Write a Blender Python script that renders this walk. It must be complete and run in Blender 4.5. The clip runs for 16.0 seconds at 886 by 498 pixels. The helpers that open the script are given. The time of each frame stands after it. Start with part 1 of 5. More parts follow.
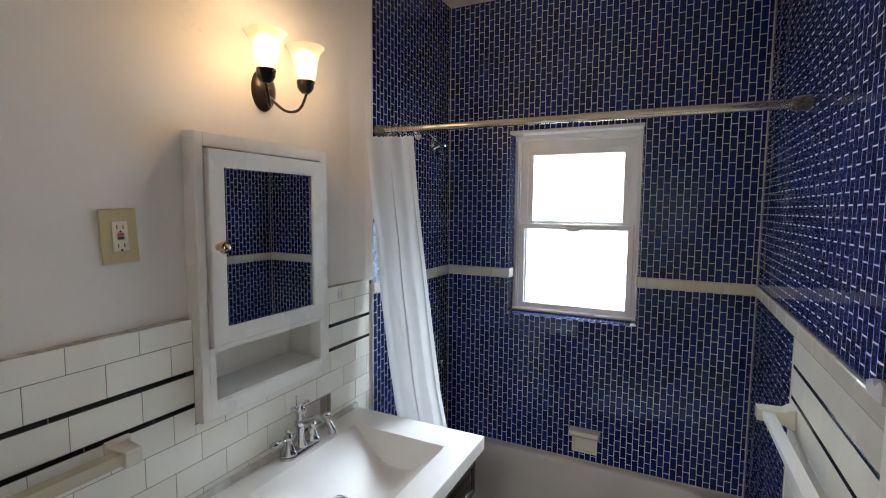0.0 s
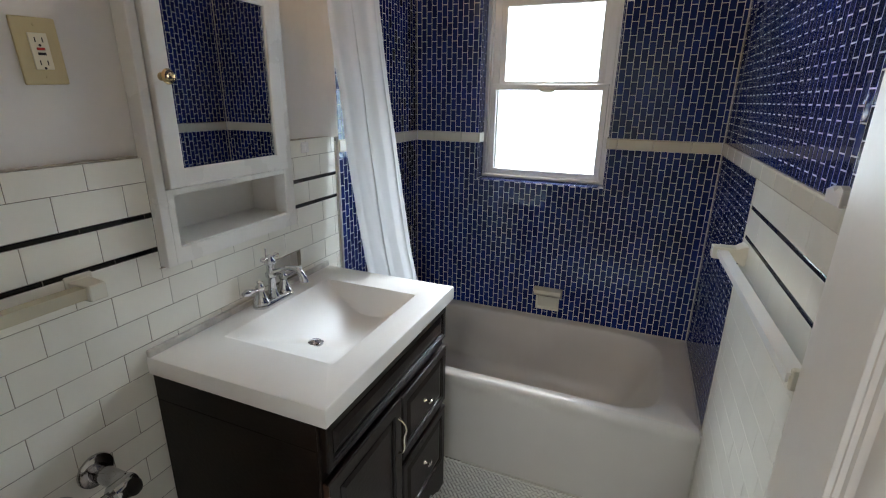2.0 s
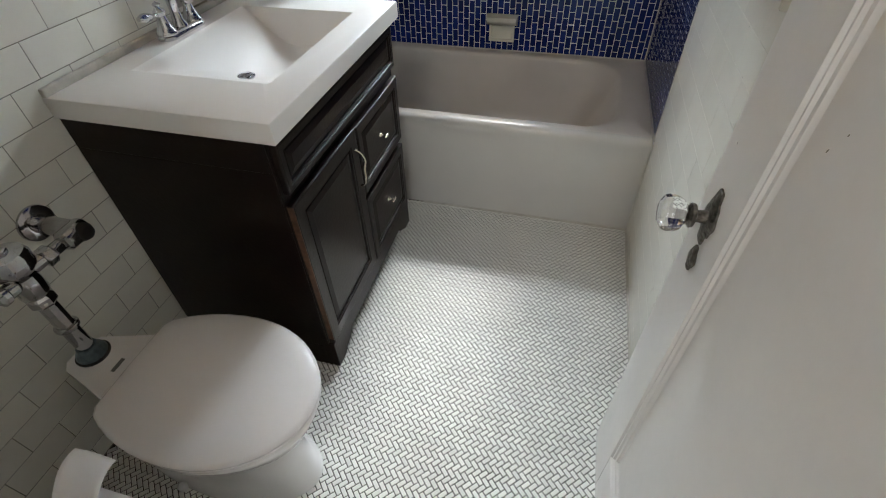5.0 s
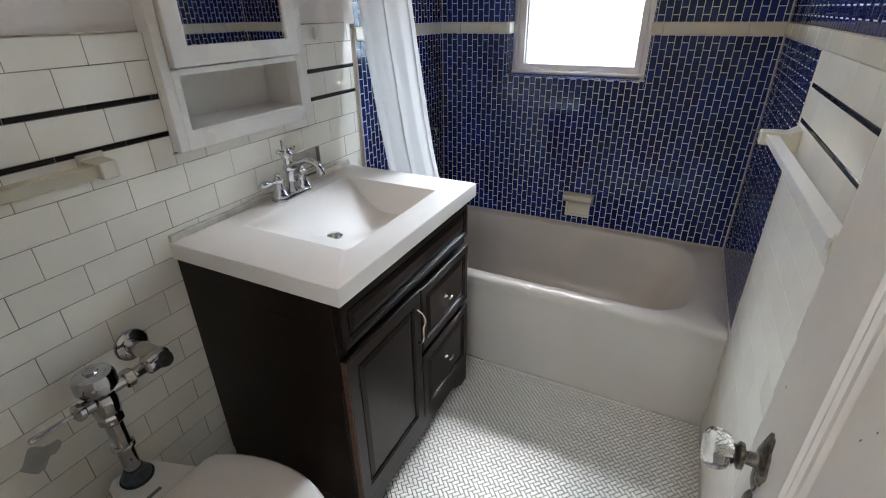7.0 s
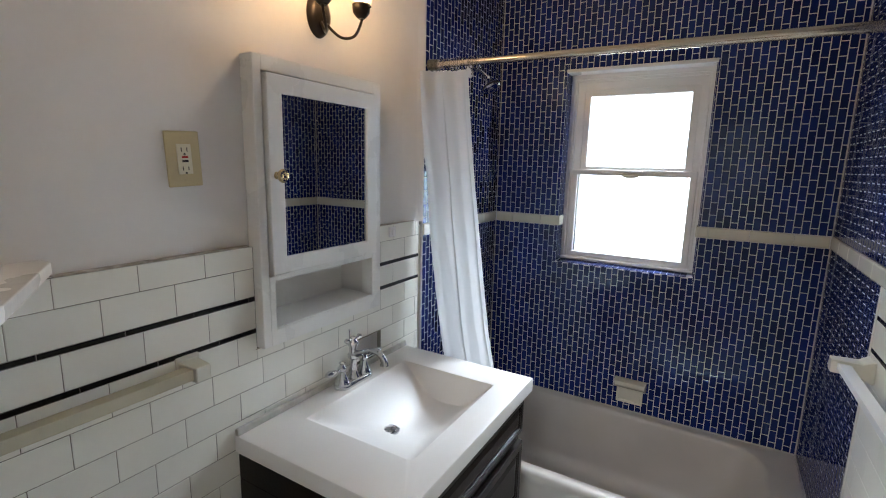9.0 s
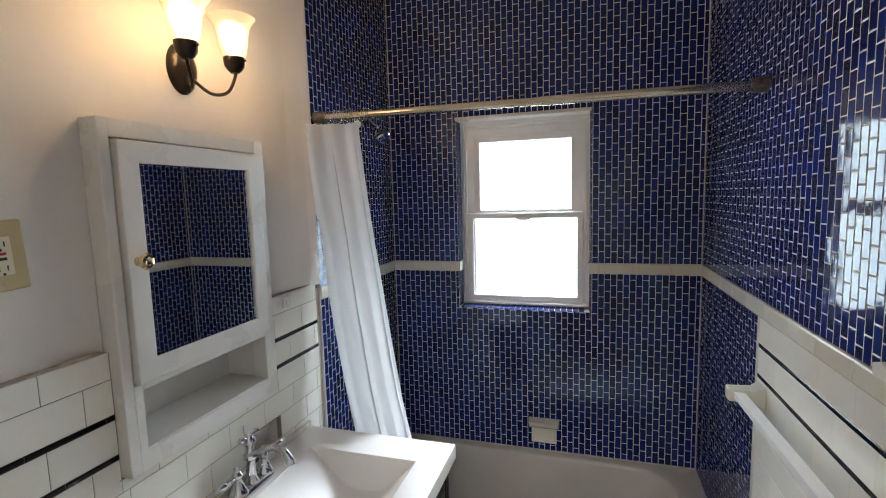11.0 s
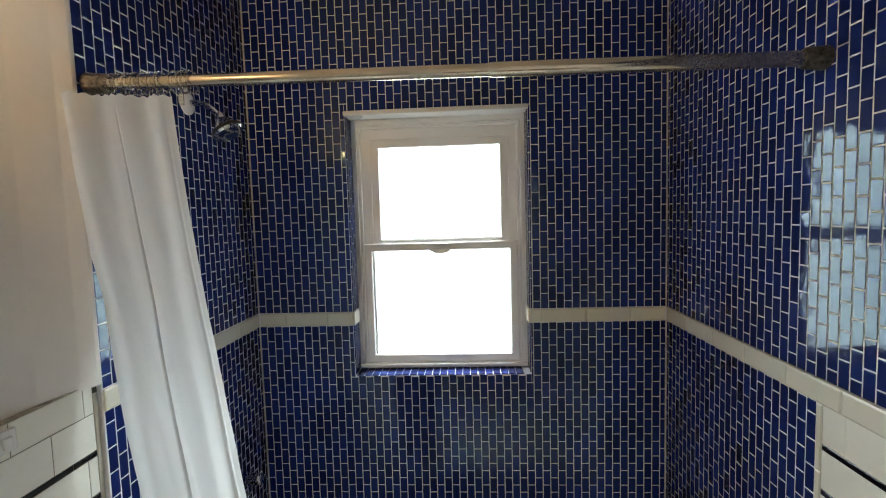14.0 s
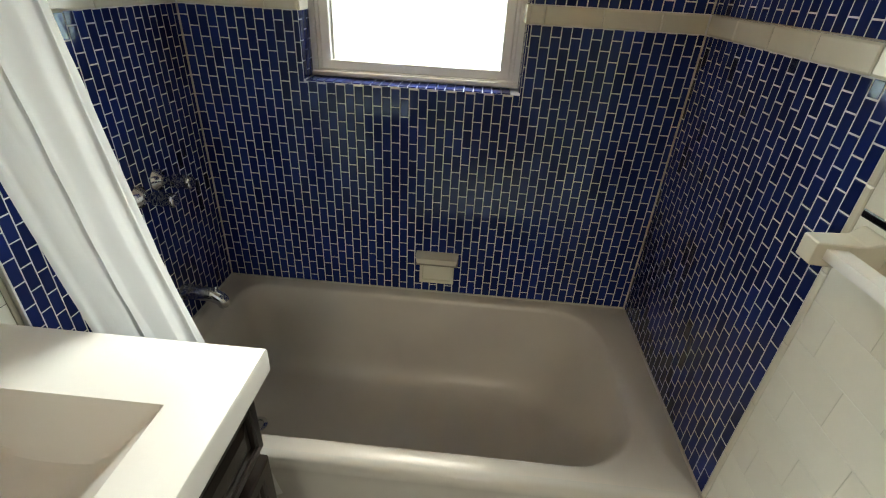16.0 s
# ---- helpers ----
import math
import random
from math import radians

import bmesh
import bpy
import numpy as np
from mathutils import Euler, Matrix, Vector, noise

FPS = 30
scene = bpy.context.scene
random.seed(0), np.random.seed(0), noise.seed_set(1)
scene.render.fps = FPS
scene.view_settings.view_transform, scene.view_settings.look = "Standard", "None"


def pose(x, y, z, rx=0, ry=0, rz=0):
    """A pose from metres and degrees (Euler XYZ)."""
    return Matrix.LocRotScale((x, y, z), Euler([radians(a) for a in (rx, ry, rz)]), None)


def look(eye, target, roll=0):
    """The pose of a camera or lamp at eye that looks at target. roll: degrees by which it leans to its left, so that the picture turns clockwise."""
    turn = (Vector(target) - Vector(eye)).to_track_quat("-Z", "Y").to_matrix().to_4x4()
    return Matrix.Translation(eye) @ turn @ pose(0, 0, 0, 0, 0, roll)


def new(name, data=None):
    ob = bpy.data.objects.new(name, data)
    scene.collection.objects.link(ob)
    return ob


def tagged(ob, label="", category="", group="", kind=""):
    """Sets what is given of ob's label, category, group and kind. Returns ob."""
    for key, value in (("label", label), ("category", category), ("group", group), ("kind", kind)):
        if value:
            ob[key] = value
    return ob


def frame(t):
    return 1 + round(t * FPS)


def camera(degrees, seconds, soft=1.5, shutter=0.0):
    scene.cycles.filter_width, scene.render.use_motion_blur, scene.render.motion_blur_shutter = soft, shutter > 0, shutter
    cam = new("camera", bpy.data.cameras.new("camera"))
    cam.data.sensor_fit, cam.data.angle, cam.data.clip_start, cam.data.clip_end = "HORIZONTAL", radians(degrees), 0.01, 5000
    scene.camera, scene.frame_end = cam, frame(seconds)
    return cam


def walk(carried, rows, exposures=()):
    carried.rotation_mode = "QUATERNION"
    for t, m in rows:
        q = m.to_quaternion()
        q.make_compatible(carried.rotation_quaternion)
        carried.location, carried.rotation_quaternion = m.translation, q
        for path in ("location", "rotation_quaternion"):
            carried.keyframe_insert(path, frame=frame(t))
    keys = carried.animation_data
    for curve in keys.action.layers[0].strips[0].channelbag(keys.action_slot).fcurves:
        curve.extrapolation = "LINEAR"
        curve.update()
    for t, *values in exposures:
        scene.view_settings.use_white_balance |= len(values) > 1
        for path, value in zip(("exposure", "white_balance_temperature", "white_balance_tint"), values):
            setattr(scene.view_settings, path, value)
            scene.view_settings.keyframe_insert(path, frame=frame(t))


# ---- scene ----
cam = camera(86.6, 16.0, soft=1.1)
PATH = [
    (0, (1.101, 0.491, 1.659), (0.224, 2.28, 1.487), 0.5),
    (0.5, (1.093, 0.496, 1.6), (0.246, 2.287, 1.327), 0.6),
    (1, (1.093, 0.498, 1.553), (0.289, 2.285, 1.152), 0.7),
    (1.5, (1.091, 0.5, 1.524), (0.339, 2.281, 1.009), 0.7),
    (2, (1.092, 0.497, 1.514), (0.379, 2.262, 0.904), 0.9),
    (2.5, (1.086, 0.487, 1.473), (0.432, 2.192, 0.658), 0.7),
    (3, (1.07, 0.473, 1.386), (0.543, 2.074, 0.31), -0.2),
    (3.5, (1.07, 0.469, 1.327), (0.649, 1.961, 0.063), -1.0),
    (3.7, (1.07, 0.472, 1.318), (0.682, 1.935, 0.011), -1.5),
    (5.8, (1.103, 0.502, 1.318), (0.683, 1.874, -0.074), -1.1),
    (6, (1.11, 0.508, 1.319), (0.648, 1.905, -0.036), -0.5),
    (6.5, (1.13, 0.527, 1.341), (0.504, 2.023, 0.17), -0.8),
    (6.7, (1.14, 0.531, 1.343), (0.44, 2.076, 0.283), -0.2),
    (7, (1.134, 0.526, 1.405), (0.335, 2.12, 0.499), -0.7),
    (7.5, (1.124, 0.516, 1.469), (0.212, 2.158, 0.78), 0.2),
    (8, (1.1, 0.505, 1.515), (0.115, 2.162, 0.983), 1.1),
    (8.5, (1.077, 0.498, 1.548), (0.056, 2.164, 1.123), 1.7),
    (9, (1.035, 0.487, 1.592), (0.04, 2.186, 1.238), 1.4),
    (9.5, (0.999, 0.461, 1.632), (0.101, 2.223, 1.331), 0.7),
    (10, (0.966, 0.453, 1.648), (0.234, 2.291, 1.357), 0.2),
    (10.2, (0.957, 0.462, 1.652), (0.289, 2.325, 1.363), -0.0),
    (12.3, (0.922, 0.865, 1.69), (0.398, 2.791, 1.568), -2.1),
    (12.5, (0.908, 0.913, 1.669), (0.423, 2.848, 1.526), -2.0),
    (13, (0.838, 1.07, 1.655), (0.481, 3.028, 1.461), -1.6),
    (13.5, (0.775, 1.171, 1.679), (0.565, 3.151, 1.486), -1.6),
    (14, (0.756, 1.188, 1.691), (0.646, 3.179, 1.54), -1.7),
    (14.5, (0.758, 1.195, 1.684), (0.718, 3.188, 1.517), -1.6),
    (15, (0.761, 1.229, 1.595), (0.754, 3.192, 1.212), -1.2),
    (15.5, (0.798, 1.308, 1.482), (0.785, 3.18, 0.776), 0.3),
    (16, (0.846, 1.421, 1.401), (0.753, 3.151, 0.401), 3.3),
]
EXPOSURES = [(0, -0.42, 6250, 11), (3.5, -0.50, 6550, 10), (6, -0.46, 6550, 11), (6.5, -0.42, 6500, 13), (7.5, -0.16, 6350, 13), (9, -0.36, 6250, 12), (12.5, -0.36, 6600, 10), (14.5, -0.38, 7100, 5), (16, -0.34, 7900, 4)]
walk(cam, [(t, look(eye, target, roll)) for t, eye, target, roll in PATH], EXPOSURES)

# ---- light ----
world = bpy.data.worlds.new("world")
scene.world = world
world.use_nodes = True
wn = world.node_tree
sky = wn.nodes.new("ShaderNodeTexSky")
sky.sky_type, sky.sun_disc, sky.sun_elevation, sky.sun_rotation = "NISHITA", False, radians(44), radians(4)
wn.links.new(sky.outputs[0], wn.nodes["Background"].inputs[0])
wn.nodes["Background"].inputs[1].default_value = 0.12


def lamp(name, kind, energy, color, m, **more):
    data = bpy.data.lights.new(name, kind)
    data.energy, data.color = energy, color
    for key, value in more.items():
        setattr(data, key, value)
    ob = new(name, data)
    ob.matrix_world = m
    return ob


lamp("sun", "SUN", 3.2, (1.0, 0.97, 0.92), look((0, 0, 5), (0.3, -5.1, 0)), angle=radians(10))
lamp("window_light", "AREA", 5600.0, (0.82, 0.92, 1.0), look((0.60, 9.5, 6.8), (0.65, 2.9, 1.6)), shape="RECTANGLE", size=9.0, size_y=3.1)
# unseen area lamp added above the hall to fill the dark near walls
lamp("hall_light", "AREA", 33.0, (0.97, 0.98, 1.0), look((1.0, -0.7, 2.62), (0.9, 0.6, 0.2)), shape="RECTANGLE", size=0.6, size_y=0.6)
for by in (BULBS := ((0.076, 1.468, 2.085), (0.076, 1.622, 2.090))):
    lamp("bulb_light", "POINT", 0.42, (1.0, 0.62, 0.28), Matrix.Translation(by), shadow_soft_size=0.03)

# ---- materials ----


def material(name, color, rough=0.5, metal=0.0, vary=0.0, noise_scale=8.0, bump=0.0, bump_scale=60.0, coat=0.0, per_object=0.0, island=0.0, dark=None, spec=0.5, fine=0.0, rough_vary=0.0, tint=None):
    m = bpy.data.materials.new(name)
    m.use_nodes = True
    nt = m.node_tree
    b = nt.nodes["Principled BSDF"]
    b.inputs["Roughness"].default_value = rough
    b.inputs["Metallic"].default_value = metal
    b.inputs["Coat Weight"].default_value = coat
    b.inputs["Coat Roughness"].default_value = 0.05
    b.inputs["Specular IOR Level"].default_value = spec
    if tint:
        b.inputs["Specular Tint"].default_value = (*tint, 1)
    N, L = nt.nodes.new, nt.links.new
    tc = N("ShaderNodeTexCoord")
    geo = N("ShaderNodeNewGeometry")
    n1 = N("ShaderNodeTexNoise")
    n1.inputs["Scale"].default_value, n1.inputs["Detail"].default_value = noise_scale, 5
    L(geo.outputs["Position"], n1.inputs["Vector"])
    base = N("ShaderNodeMix")
    base.data_type = "RGBA"
    d = dark or tuple(c * (1 - vary) for c in color)
    base.inputs["A"].default_value = (*d, 1)
    base.inputs["B"].default_value = (*color, 1)
    ramp = N("ShaderNodeMapRange")
    ramp.inputs["From Min"].default_value, ramp.inputs["From Max"].default_value = 0.32, 0.62
    L(n1.outputs["Fac"], ramp.inputs["Value"])
    L(ramp.outputs["Result"], base.inputs["Factor"])
    out = base.outputs["Result"]
    if fine:
        n3 = N("ShaderNodeTexNoise")
        n3.inputs["Scale"].default_value, n3.inputs["Detail"].default_value = noise_scale * 14, 4
        L(geo.outputs["Position"], n3.inputs["Vector"])
        mr = N("ShaderNodeMapRange")
        mr.inputs["To Min"].default_value, mr.inputs["To Max"].default_value = 1 - fine, 1 + fine
        L(n3.outputs["Fac"], mr.inputs["Value"])
        mul = N("ShaderNodeVectorMath")
        mul.operation = "SCALE"
        L(out, mul.inputs[0])
        L(mr.outputs["Result"], mul.inputs["Scale"])
        out = mul.outputs[0]
    for amount, source in ((per_object, "object"), (island, "island")):
        if amount:
            if source == "object":
                o = N("ShaderNodeObjectInfo").outputs["Random"]
            else:
                o = geo.outputs["Random Per Island"]
            mr = N("ShaderNodeMapRange")
            mr.inputs["To Min"].default_value, mr.inputs["To Max"].default_value = 1 - amount, 1 + amount
            L(o, mr.inputs["Value"])
            mul = N("ShaderNodeVectorMath")
            mul.operation = "SCALE"
            L(out, mul.inputs[0])
            L(mr.outputs["Result"], mul.inputs["Scale"])
            out = mul.outputs[0]
    L(out, b.inputs["Base Color"])
    if rough_vary:
        mr = N("ShaderNodeMapRange")
        mr.inputs["To Min"].default_value, mr.inputs["To Max"].default_value = max(rough - rough_vary, 0.02), rough + rough_vary
        L(n1.outputs["Fac"], mr.inputs["Value"])
        L(mr.outputs["Result"], b.inputs["Roughness"])
    if bump:
        n2 = N("ShaderNodeTexNoise")
        n2.inputs["Scale"].default_value, n2.inputs["Detail"].default_value = bump_scale, 4
        L(geo.outputs["Position"], n2.inputs["Vector"])
        bp = N("ShaderNodeBump")
        bp.inputs["Strength"].default_value, bp.inputs["Distance"].default_value = 1.0, bump
        L(n2.outputs["Fac"], bp.inputs["Height"])
        L(bp.outputs["Normal"], b.inputs["Normal"])
    return m


PLASTER = material("plaster_paint", (0.76, 0.735, 0.70), 0.55, vary=0.05, noise_scale=3, bump=0.0012, bump_scale=14, fine=0.02)
PAINT = material("gloss_paint", (0.80, 0.79, 0.75), 0.28, vary=0.05, noise_scale=4, bump=0.0009, bump_scale=45, fine=0.02, rough_vary=0.08)
DOORPAINT = material("door_paint", (0.80, 0.79, 0.76), 0.32, vary=0.06, noise_scale=3, bump=0.0008, bump_scale=34, fine=0.02, rough_vary=0.08)
CREAM = material("cream_tile_glaze", (0.84, 0.83, 0.75), 0.16, vary=0.05, noise_scale=6, bump=0.0002, bump_scale=9, per_object=0.035, island=0.02, fine=0.015)
BISQUE = material("bisque_glaze", (0.72, 0.70, 0.60), 0.14, vary=0.06, noise_scale=7, bump=0.0005, bump_scale=12)
BLACK = material("black_tile_glaze", (0.006, 0.006, 0.007), 0.14, vary=0.2, bump=0.0003, bump_scale=20, spec=0.3)
BLUE = material("blue_mosaic_glaze", (0.009, 0.020, 0.122), 0.05, vary=0.35, noise_scale=5, bump=0.0005, bump_scale=28, per_object=0.3, island=0.3, spec=0.45, tint=(0.62, 0.88, 1.0))
GROUT = material("pale_grout", (0.80, 0.80, 0.82), 0.85, vary=0.2, noise_scale=9, bump=0.0006, bump_scale=300)
JOINT = material("tile_joint", (0.30, 0.28, 0.23), 0.85, dark=(0.045, 0.04, 0.03), noise_scale=4.5, bump=0.0004, bump_scale=200)
FJOINT = material("floor_joint", (0.065, 0.06, 0.052), 0.9, vary=0.4, noise_scale=5, bump=0.0004, bump_scale=300)
FLOORT = material("floor_tile_glaze", (0.86, 0.86, 0.82), 0.42, vary=0.10, noise_scale=5, island=0.07, per_object=0.06, bump=0.0003, bump_scale=60, rough_vary=0.1)
ENAMEL = material("tub_enamel", (0.62, 0.605, 0.570), 0.16, vary=0.05, noise_scale=3, bump=0.0004, bump_scale=6, rough_vary=0.06)
TUBIN = material("dull_tub_enamel", (0.62, 0.58, 0.53), 0.32, vary=0.08, noise_scale=4, bump=0.0004, bump_scale=6, rough_vary=0.06)
YELLOWED = material("yellowed_bar", (0.56, 0.53, 0.40), 0.2, vary=0.08, noise_scale=9)
MARBLE = material("cultured_marble", (0.84, 0.82, 0.79), 0.36, vary=0.03, noise_scale=4)
PORCELAIN = material("porcelain", (0.80, 0.79, 0.78), 0.08, vary=0.02, noise_scale=4)
SEAT = material("seat_plastic", (0.78, 0.76, 0.75), 0.22, vary=0.02, noise_scale=4)
ESPRESSO = material("espresso_wood", (0.011, 0.006, 0.0045), 0.30, vary=0.4, noise_scale=10, bump=0.0004, bump_scale=90, rough_vary=0.015, spec=0.20)
WORN = material("worn_wood_edge", (0.10, 0.045, 0.025), 0.5, vary=0.5, noise_scale=60)
CHROME = material("chrome", (0.66, 0.67, 0.69), 0.06, 1.0, vary=0.06, noise_scale=12)
OLDCHROME = material("worn_chrome", (0.55, 0.55, 0.56), 0.09, 1.0, vary=0.25, noise_scale=22, bump=0.0003, bump_scale=80, rough_vary=0.08)
BRONZE = material("dark_bronze", (0.030, 0.022, 0.018), 0.28, 0.6, vary=0.3, noise_scale=30)
NICKEL = material("warm_nickel", (0.66, 0.60, 0.50), 0.16, 1.0, vary=0.1, noise_scale=15)
BRASS = material("polished_brass", (0.70, 0.56, 0.32), 0.18, 1.0, vary=0.2, noise_scale=60)
PEWTER = material("cast_pewter", (0.24, 0.22, 0.19), 0.32, 1.0, vary=0.6, noise_scale=120, bump=0.005, bump_scale=170)
RUBBER = material("black_rubber", (0.012, 0.012, 0.012), 0.6, vary=0.2)
TEAL = material("verdigris_ring", (0.08, 0.12, 0.14), 0.45, vary=0.5, noise_scale=80)
ALMOND = material("almond_plastic", (0.55, 0.46, 0.26), 0.30, vary=0.03)
IVORY = material("ivory_plastic", (0.74, 0.70, 0.56), 0.35, vary=0.02)
SLOT = material("slot_black", (0.01, 0.01, 0.01), 0.6)
RED = material("red_button", (0.45, 0.03, 0.02), 0.4)
VINYL = material("window_vinyl", (0.87, 0.87, 0.85), 0.32, vary=0.04, noise_scale=5)
CAULK = material("caulk", (0.62, 0.60, 0.54), 0.5, vary=0.25, noise_scale=25)
PAPER = material("tissue_paper", (0.86, 0.86, 0.87), 0.9, vary=0.02, bump=0.0004, bump_scale=160)
CARD = material("card_core", (0.30, 0.23, 0.16), 0.9)
SPOT = material("dull_grey_mark", (0.42, 0.42, 0.38), 0.6, vary=0.15, noise_scale=40)
HALLFLOOR = material("hall_boards", (0.25, 0.15, 0.08), 0.4, vary=0.35, noise_scale=6)


def glassy(name, color, rough=0.0, ior=1.45, emit=0.0, emit_color=(1, 1, 1), trans=1.0, sub=0.0):
    m = bpy.data.materials.new(name)
    m.use_nodes = True
    b = m.node_tree.nodes["Principled BSDF"]
    b.inputs["Base Color"].default_value = (*color, 1)
    b.inputs["Roughness"].default_value = rough
    b.inputs["IOR"].default_value = ior
    b.inputs["Transmission Weight"].default_value = trans
    b.inputs["Emission Color"].default_value = (*emit_color, 1)
    b.inputs["Emission Strength"].default_value = emit
    return m


CRYSTAL = glassy("crystal_glass", (0.96, 0.97, 0.97), 0.01, 1.5)
CLEAR = glassy("clear_plastic", (0.9, 0.88, 0.80), 0.1, 1.4)
PANE = glassy("window_glass", (1, 1, 1), 0.0, 1.02)
FROST = glassy("frosted_shade", (1.0, 0.93, 0.82), 0.5, 1.3)
MIRROR = material("mirror_silver", (0.62, 0.68, 0.70), 0.015, 1.0, vary=0.04, noise_scale=5)
BULB = glassy("lit_bulb", (1, 0.8, 0.5), 0.5, emit=45.0, emit_color=(1.0, 0.66, 0.34), trans=0)
DAY = glassy("bright_sky", (1, 1, 1), 1.0, emit=9.0, emit_color=(0.78, 0.92, 1.0), trans=0)


def cloth(name):
    m = bpy.data.materials.new(name)
    m.use_nodes = True
    nt = m.node_tree
    nt.nodes.clear()
    N, L = nt.nodes.new, nt.links.new
    d, t, mx, o = N("ShaderNodeBsdfDiffuse"), N("ShaderNodeBsdfTranslucent"), N("ShaderNodeMixShader"), N("ShaderNodeOutputMaterial")
    d.inputs[0].default_value = (0.75, 0.75, 0.74, 1)
    t.inputs[0].default_value = (0.72, 0.73, 0.74, 1)
    w = N("ShaderNodeTexNoise")
    w.inputs["Scale"].default_value = 180
    bp = N("ShaderNodeBump")
    bp.inputs["Distance"].default_value = 0.0004
    L(w.outputs["Fac"], bp.inputs["Height"])
    L(bp.outputs["Normal"], d.inputs["Normal"])
    mx.inputs[0].default_value = 0.5
    L(d.outputs[0], mx.inputs[1]), L(t.outputs[0], mx.inputs[2]), L(mx.outputs[0], o.inputs[0])
    return m


FABRIC = cloth("white_curtain_fabric")

# ---- mesh helpers ----


def thing(name, label="", category="", group="", at=(0, 0, 0)):
    ob = new(name)
    ob.empty_display_size = 0.05
    ob.location = at
    bpy.context.view_layer.update()
    return tagged(ob, label, category, group)


def part(name, bm, mat, parent=None, label="", kind="", smooth=False, mats=()):
    me = bm
    if isinstance(bm, bmesh.types.BMesh):
        me = bpy.data.meshes.new(name)
        bm.normal_update()
        bm.to_mesh(me)
        bm.free()
    if not me.materials:
        me.materials.append(mat)
        for extra in mats:
            me.materials.append(extra)
    if smooth:
        me.shade_smooth()
        me.set_sharp_from_angle(angle=radians(smooth if smooth > 1 else 40))
    ob = new(name, me)
    if parent:
        ob.parent = parent
        ob.matrix_parent_inverse = parent.matrix_world.inverted() if parent.type == "EMPTY" else Matrix()
    return tagged(ob, label, "", "", kind)


def box(x0, x1, y0, y1, z0, z1, bevel=0.0, seg=2, bm=None):
    bm = bm or bmesh.new()
    vs = bmesh.ops.create_cube(bm, size=1)["verts"]
    for v in vs:
        v.co = Vector(((x0 + x1) / 2 + v.co.x * (x1 - x0), (y0 + y1) / 2 + v.co.y * (y1 - y0), (z0 + z1) / 2 + v.co.z * (z1 - z0)))
    if bevel:
        es = list({e for v in vs for e in v.link_edges})
        bmesh.ops.bevel(bm, geom=es, offset=bevel, segments=seg, affect="EDGES", profile=0.5)
    return bm


def lathe(profile, m=Matrix(), n=28, bm=None, caps=True):
    """Turns (radius, height) pairs round local z."""
    bm = bm or bmesh.new()
    rings = []
    for r, z in profile:
        rings.append([bm.verts.new(m @ Vector((r * math.cos(a), r * math.sin(a), z))) for a in [2 * math.pi * i / n for i in range(n)]])
    for a, b in zip(rings, rings[1:]):
        for i in range(n):
            bm.faces.new((a[i], a[(i + 1) % n], b[(i + 1) % n], b[i]))
    if caps:
        bm.faces.new(rings[0][::-1])
        bm.faces.new(rings[-1])
    return bm


def along(a, b):
    """A pose whose z runs from a towards b."""
    a, b = Vector(a), Vector(b)
    return Matrix.Translation(a) @ (b - a).to_track_quat("Z", "Y").to_matrix().to_4x4()


def rod(a, b, r, n=20, bm=None, r2=None):
    h = (Vector(b) - Vector(a)).length
    return lathe([(r * 0.9, 0), (r, h * 0.02 + 0.0005), (r2 or r, h * 0.98 - 0.0005), ((r2 or r) * 0.9, h)], along(a, b), n, bm)


def tube(points, r, n=12, bm=None, smooth_steps=6):
    """A round tube through the points; r may be a list."""
    bm = bm or bmesh.new()
    P = [Vector(p) for p in points]
    rs = r if isinstance(r, (list, tuple)) else [r] * len(P)
    pts, rad = [], []
    for i in range(len(P) - 1):
        p0, p1, p2, p3 = P[max(i - 1, 0)], P[i], P[i + 1], P[min(i + 2, len(P) - 1)]
        for k in range(smooth_steps):
            t = k / smooth_steps
            pts.append(0.5 * ((2 * p1) + (p2 - p0) * t + (2 * p0 - 5 * p1 + 4 * p2 - p3) * t * t + (3 * p1 - p0 - 3 * p2 + p3) * t ** 3))
            rad.append(rs[i] * (1 - t) + rs[i + 1] * t)
    pts.append(P[-1]), rad.append(rs[-1])
    up = None
    rings = []
    for i, p in enumerate(pts):
        d = (pts[min(i + 1, len(pts) - 1)] - pts[max(i - 1, 0)]).normalized()
        if up is None:
            up = d.orthogonal().normalized()
        up = (up - d * up.dot(d)).normalized()
        side = d.cross(up)
        rings.append([bm.verts.new(p + (up * math.cos(a) + side * math.sin(a)) * rad[i]) for a in [2 * math.pi * j / n for j in range(n)]])
    for a, b in zip(rings, rings[1:]):
        for j in range(n):
            bm.faces.new((a[j], a[(j + 1) % n], b[(j + 1) % n], b[j]))
    bm.faces.new(rings[0][::-1]), bm.faces.new(rings[-1])
    return bm


def prism(outline, z0, z1, m=Matrix(), bevel=0.0, bm=None, seg=2):
    """An outline in local xy, raised from z0 to z1."""
    bm = bm or bmesh.new()
    lo = [bm.verts.new(m @ Vector((x, y, z0))) for x, y in outline]
    hi = [bm.verts.new(m @ Vector((x, y, z1))) for x, y in outline]
    n = len(outline)
    bottom, top = bm.faces.new(lo[::-1]), bm.faces.new(hi)
    for i in range(n):
        bm.faces.new((lo[i], lo[(i + 1) % n], hi[(i + 1) % n], hi[i]))
    if bevel:
        bmesh.ops.bevel(bm, geom=list(top.edges), offset=bevel, segments=seg, affect="EDGES", profile=0.5)
    return bm


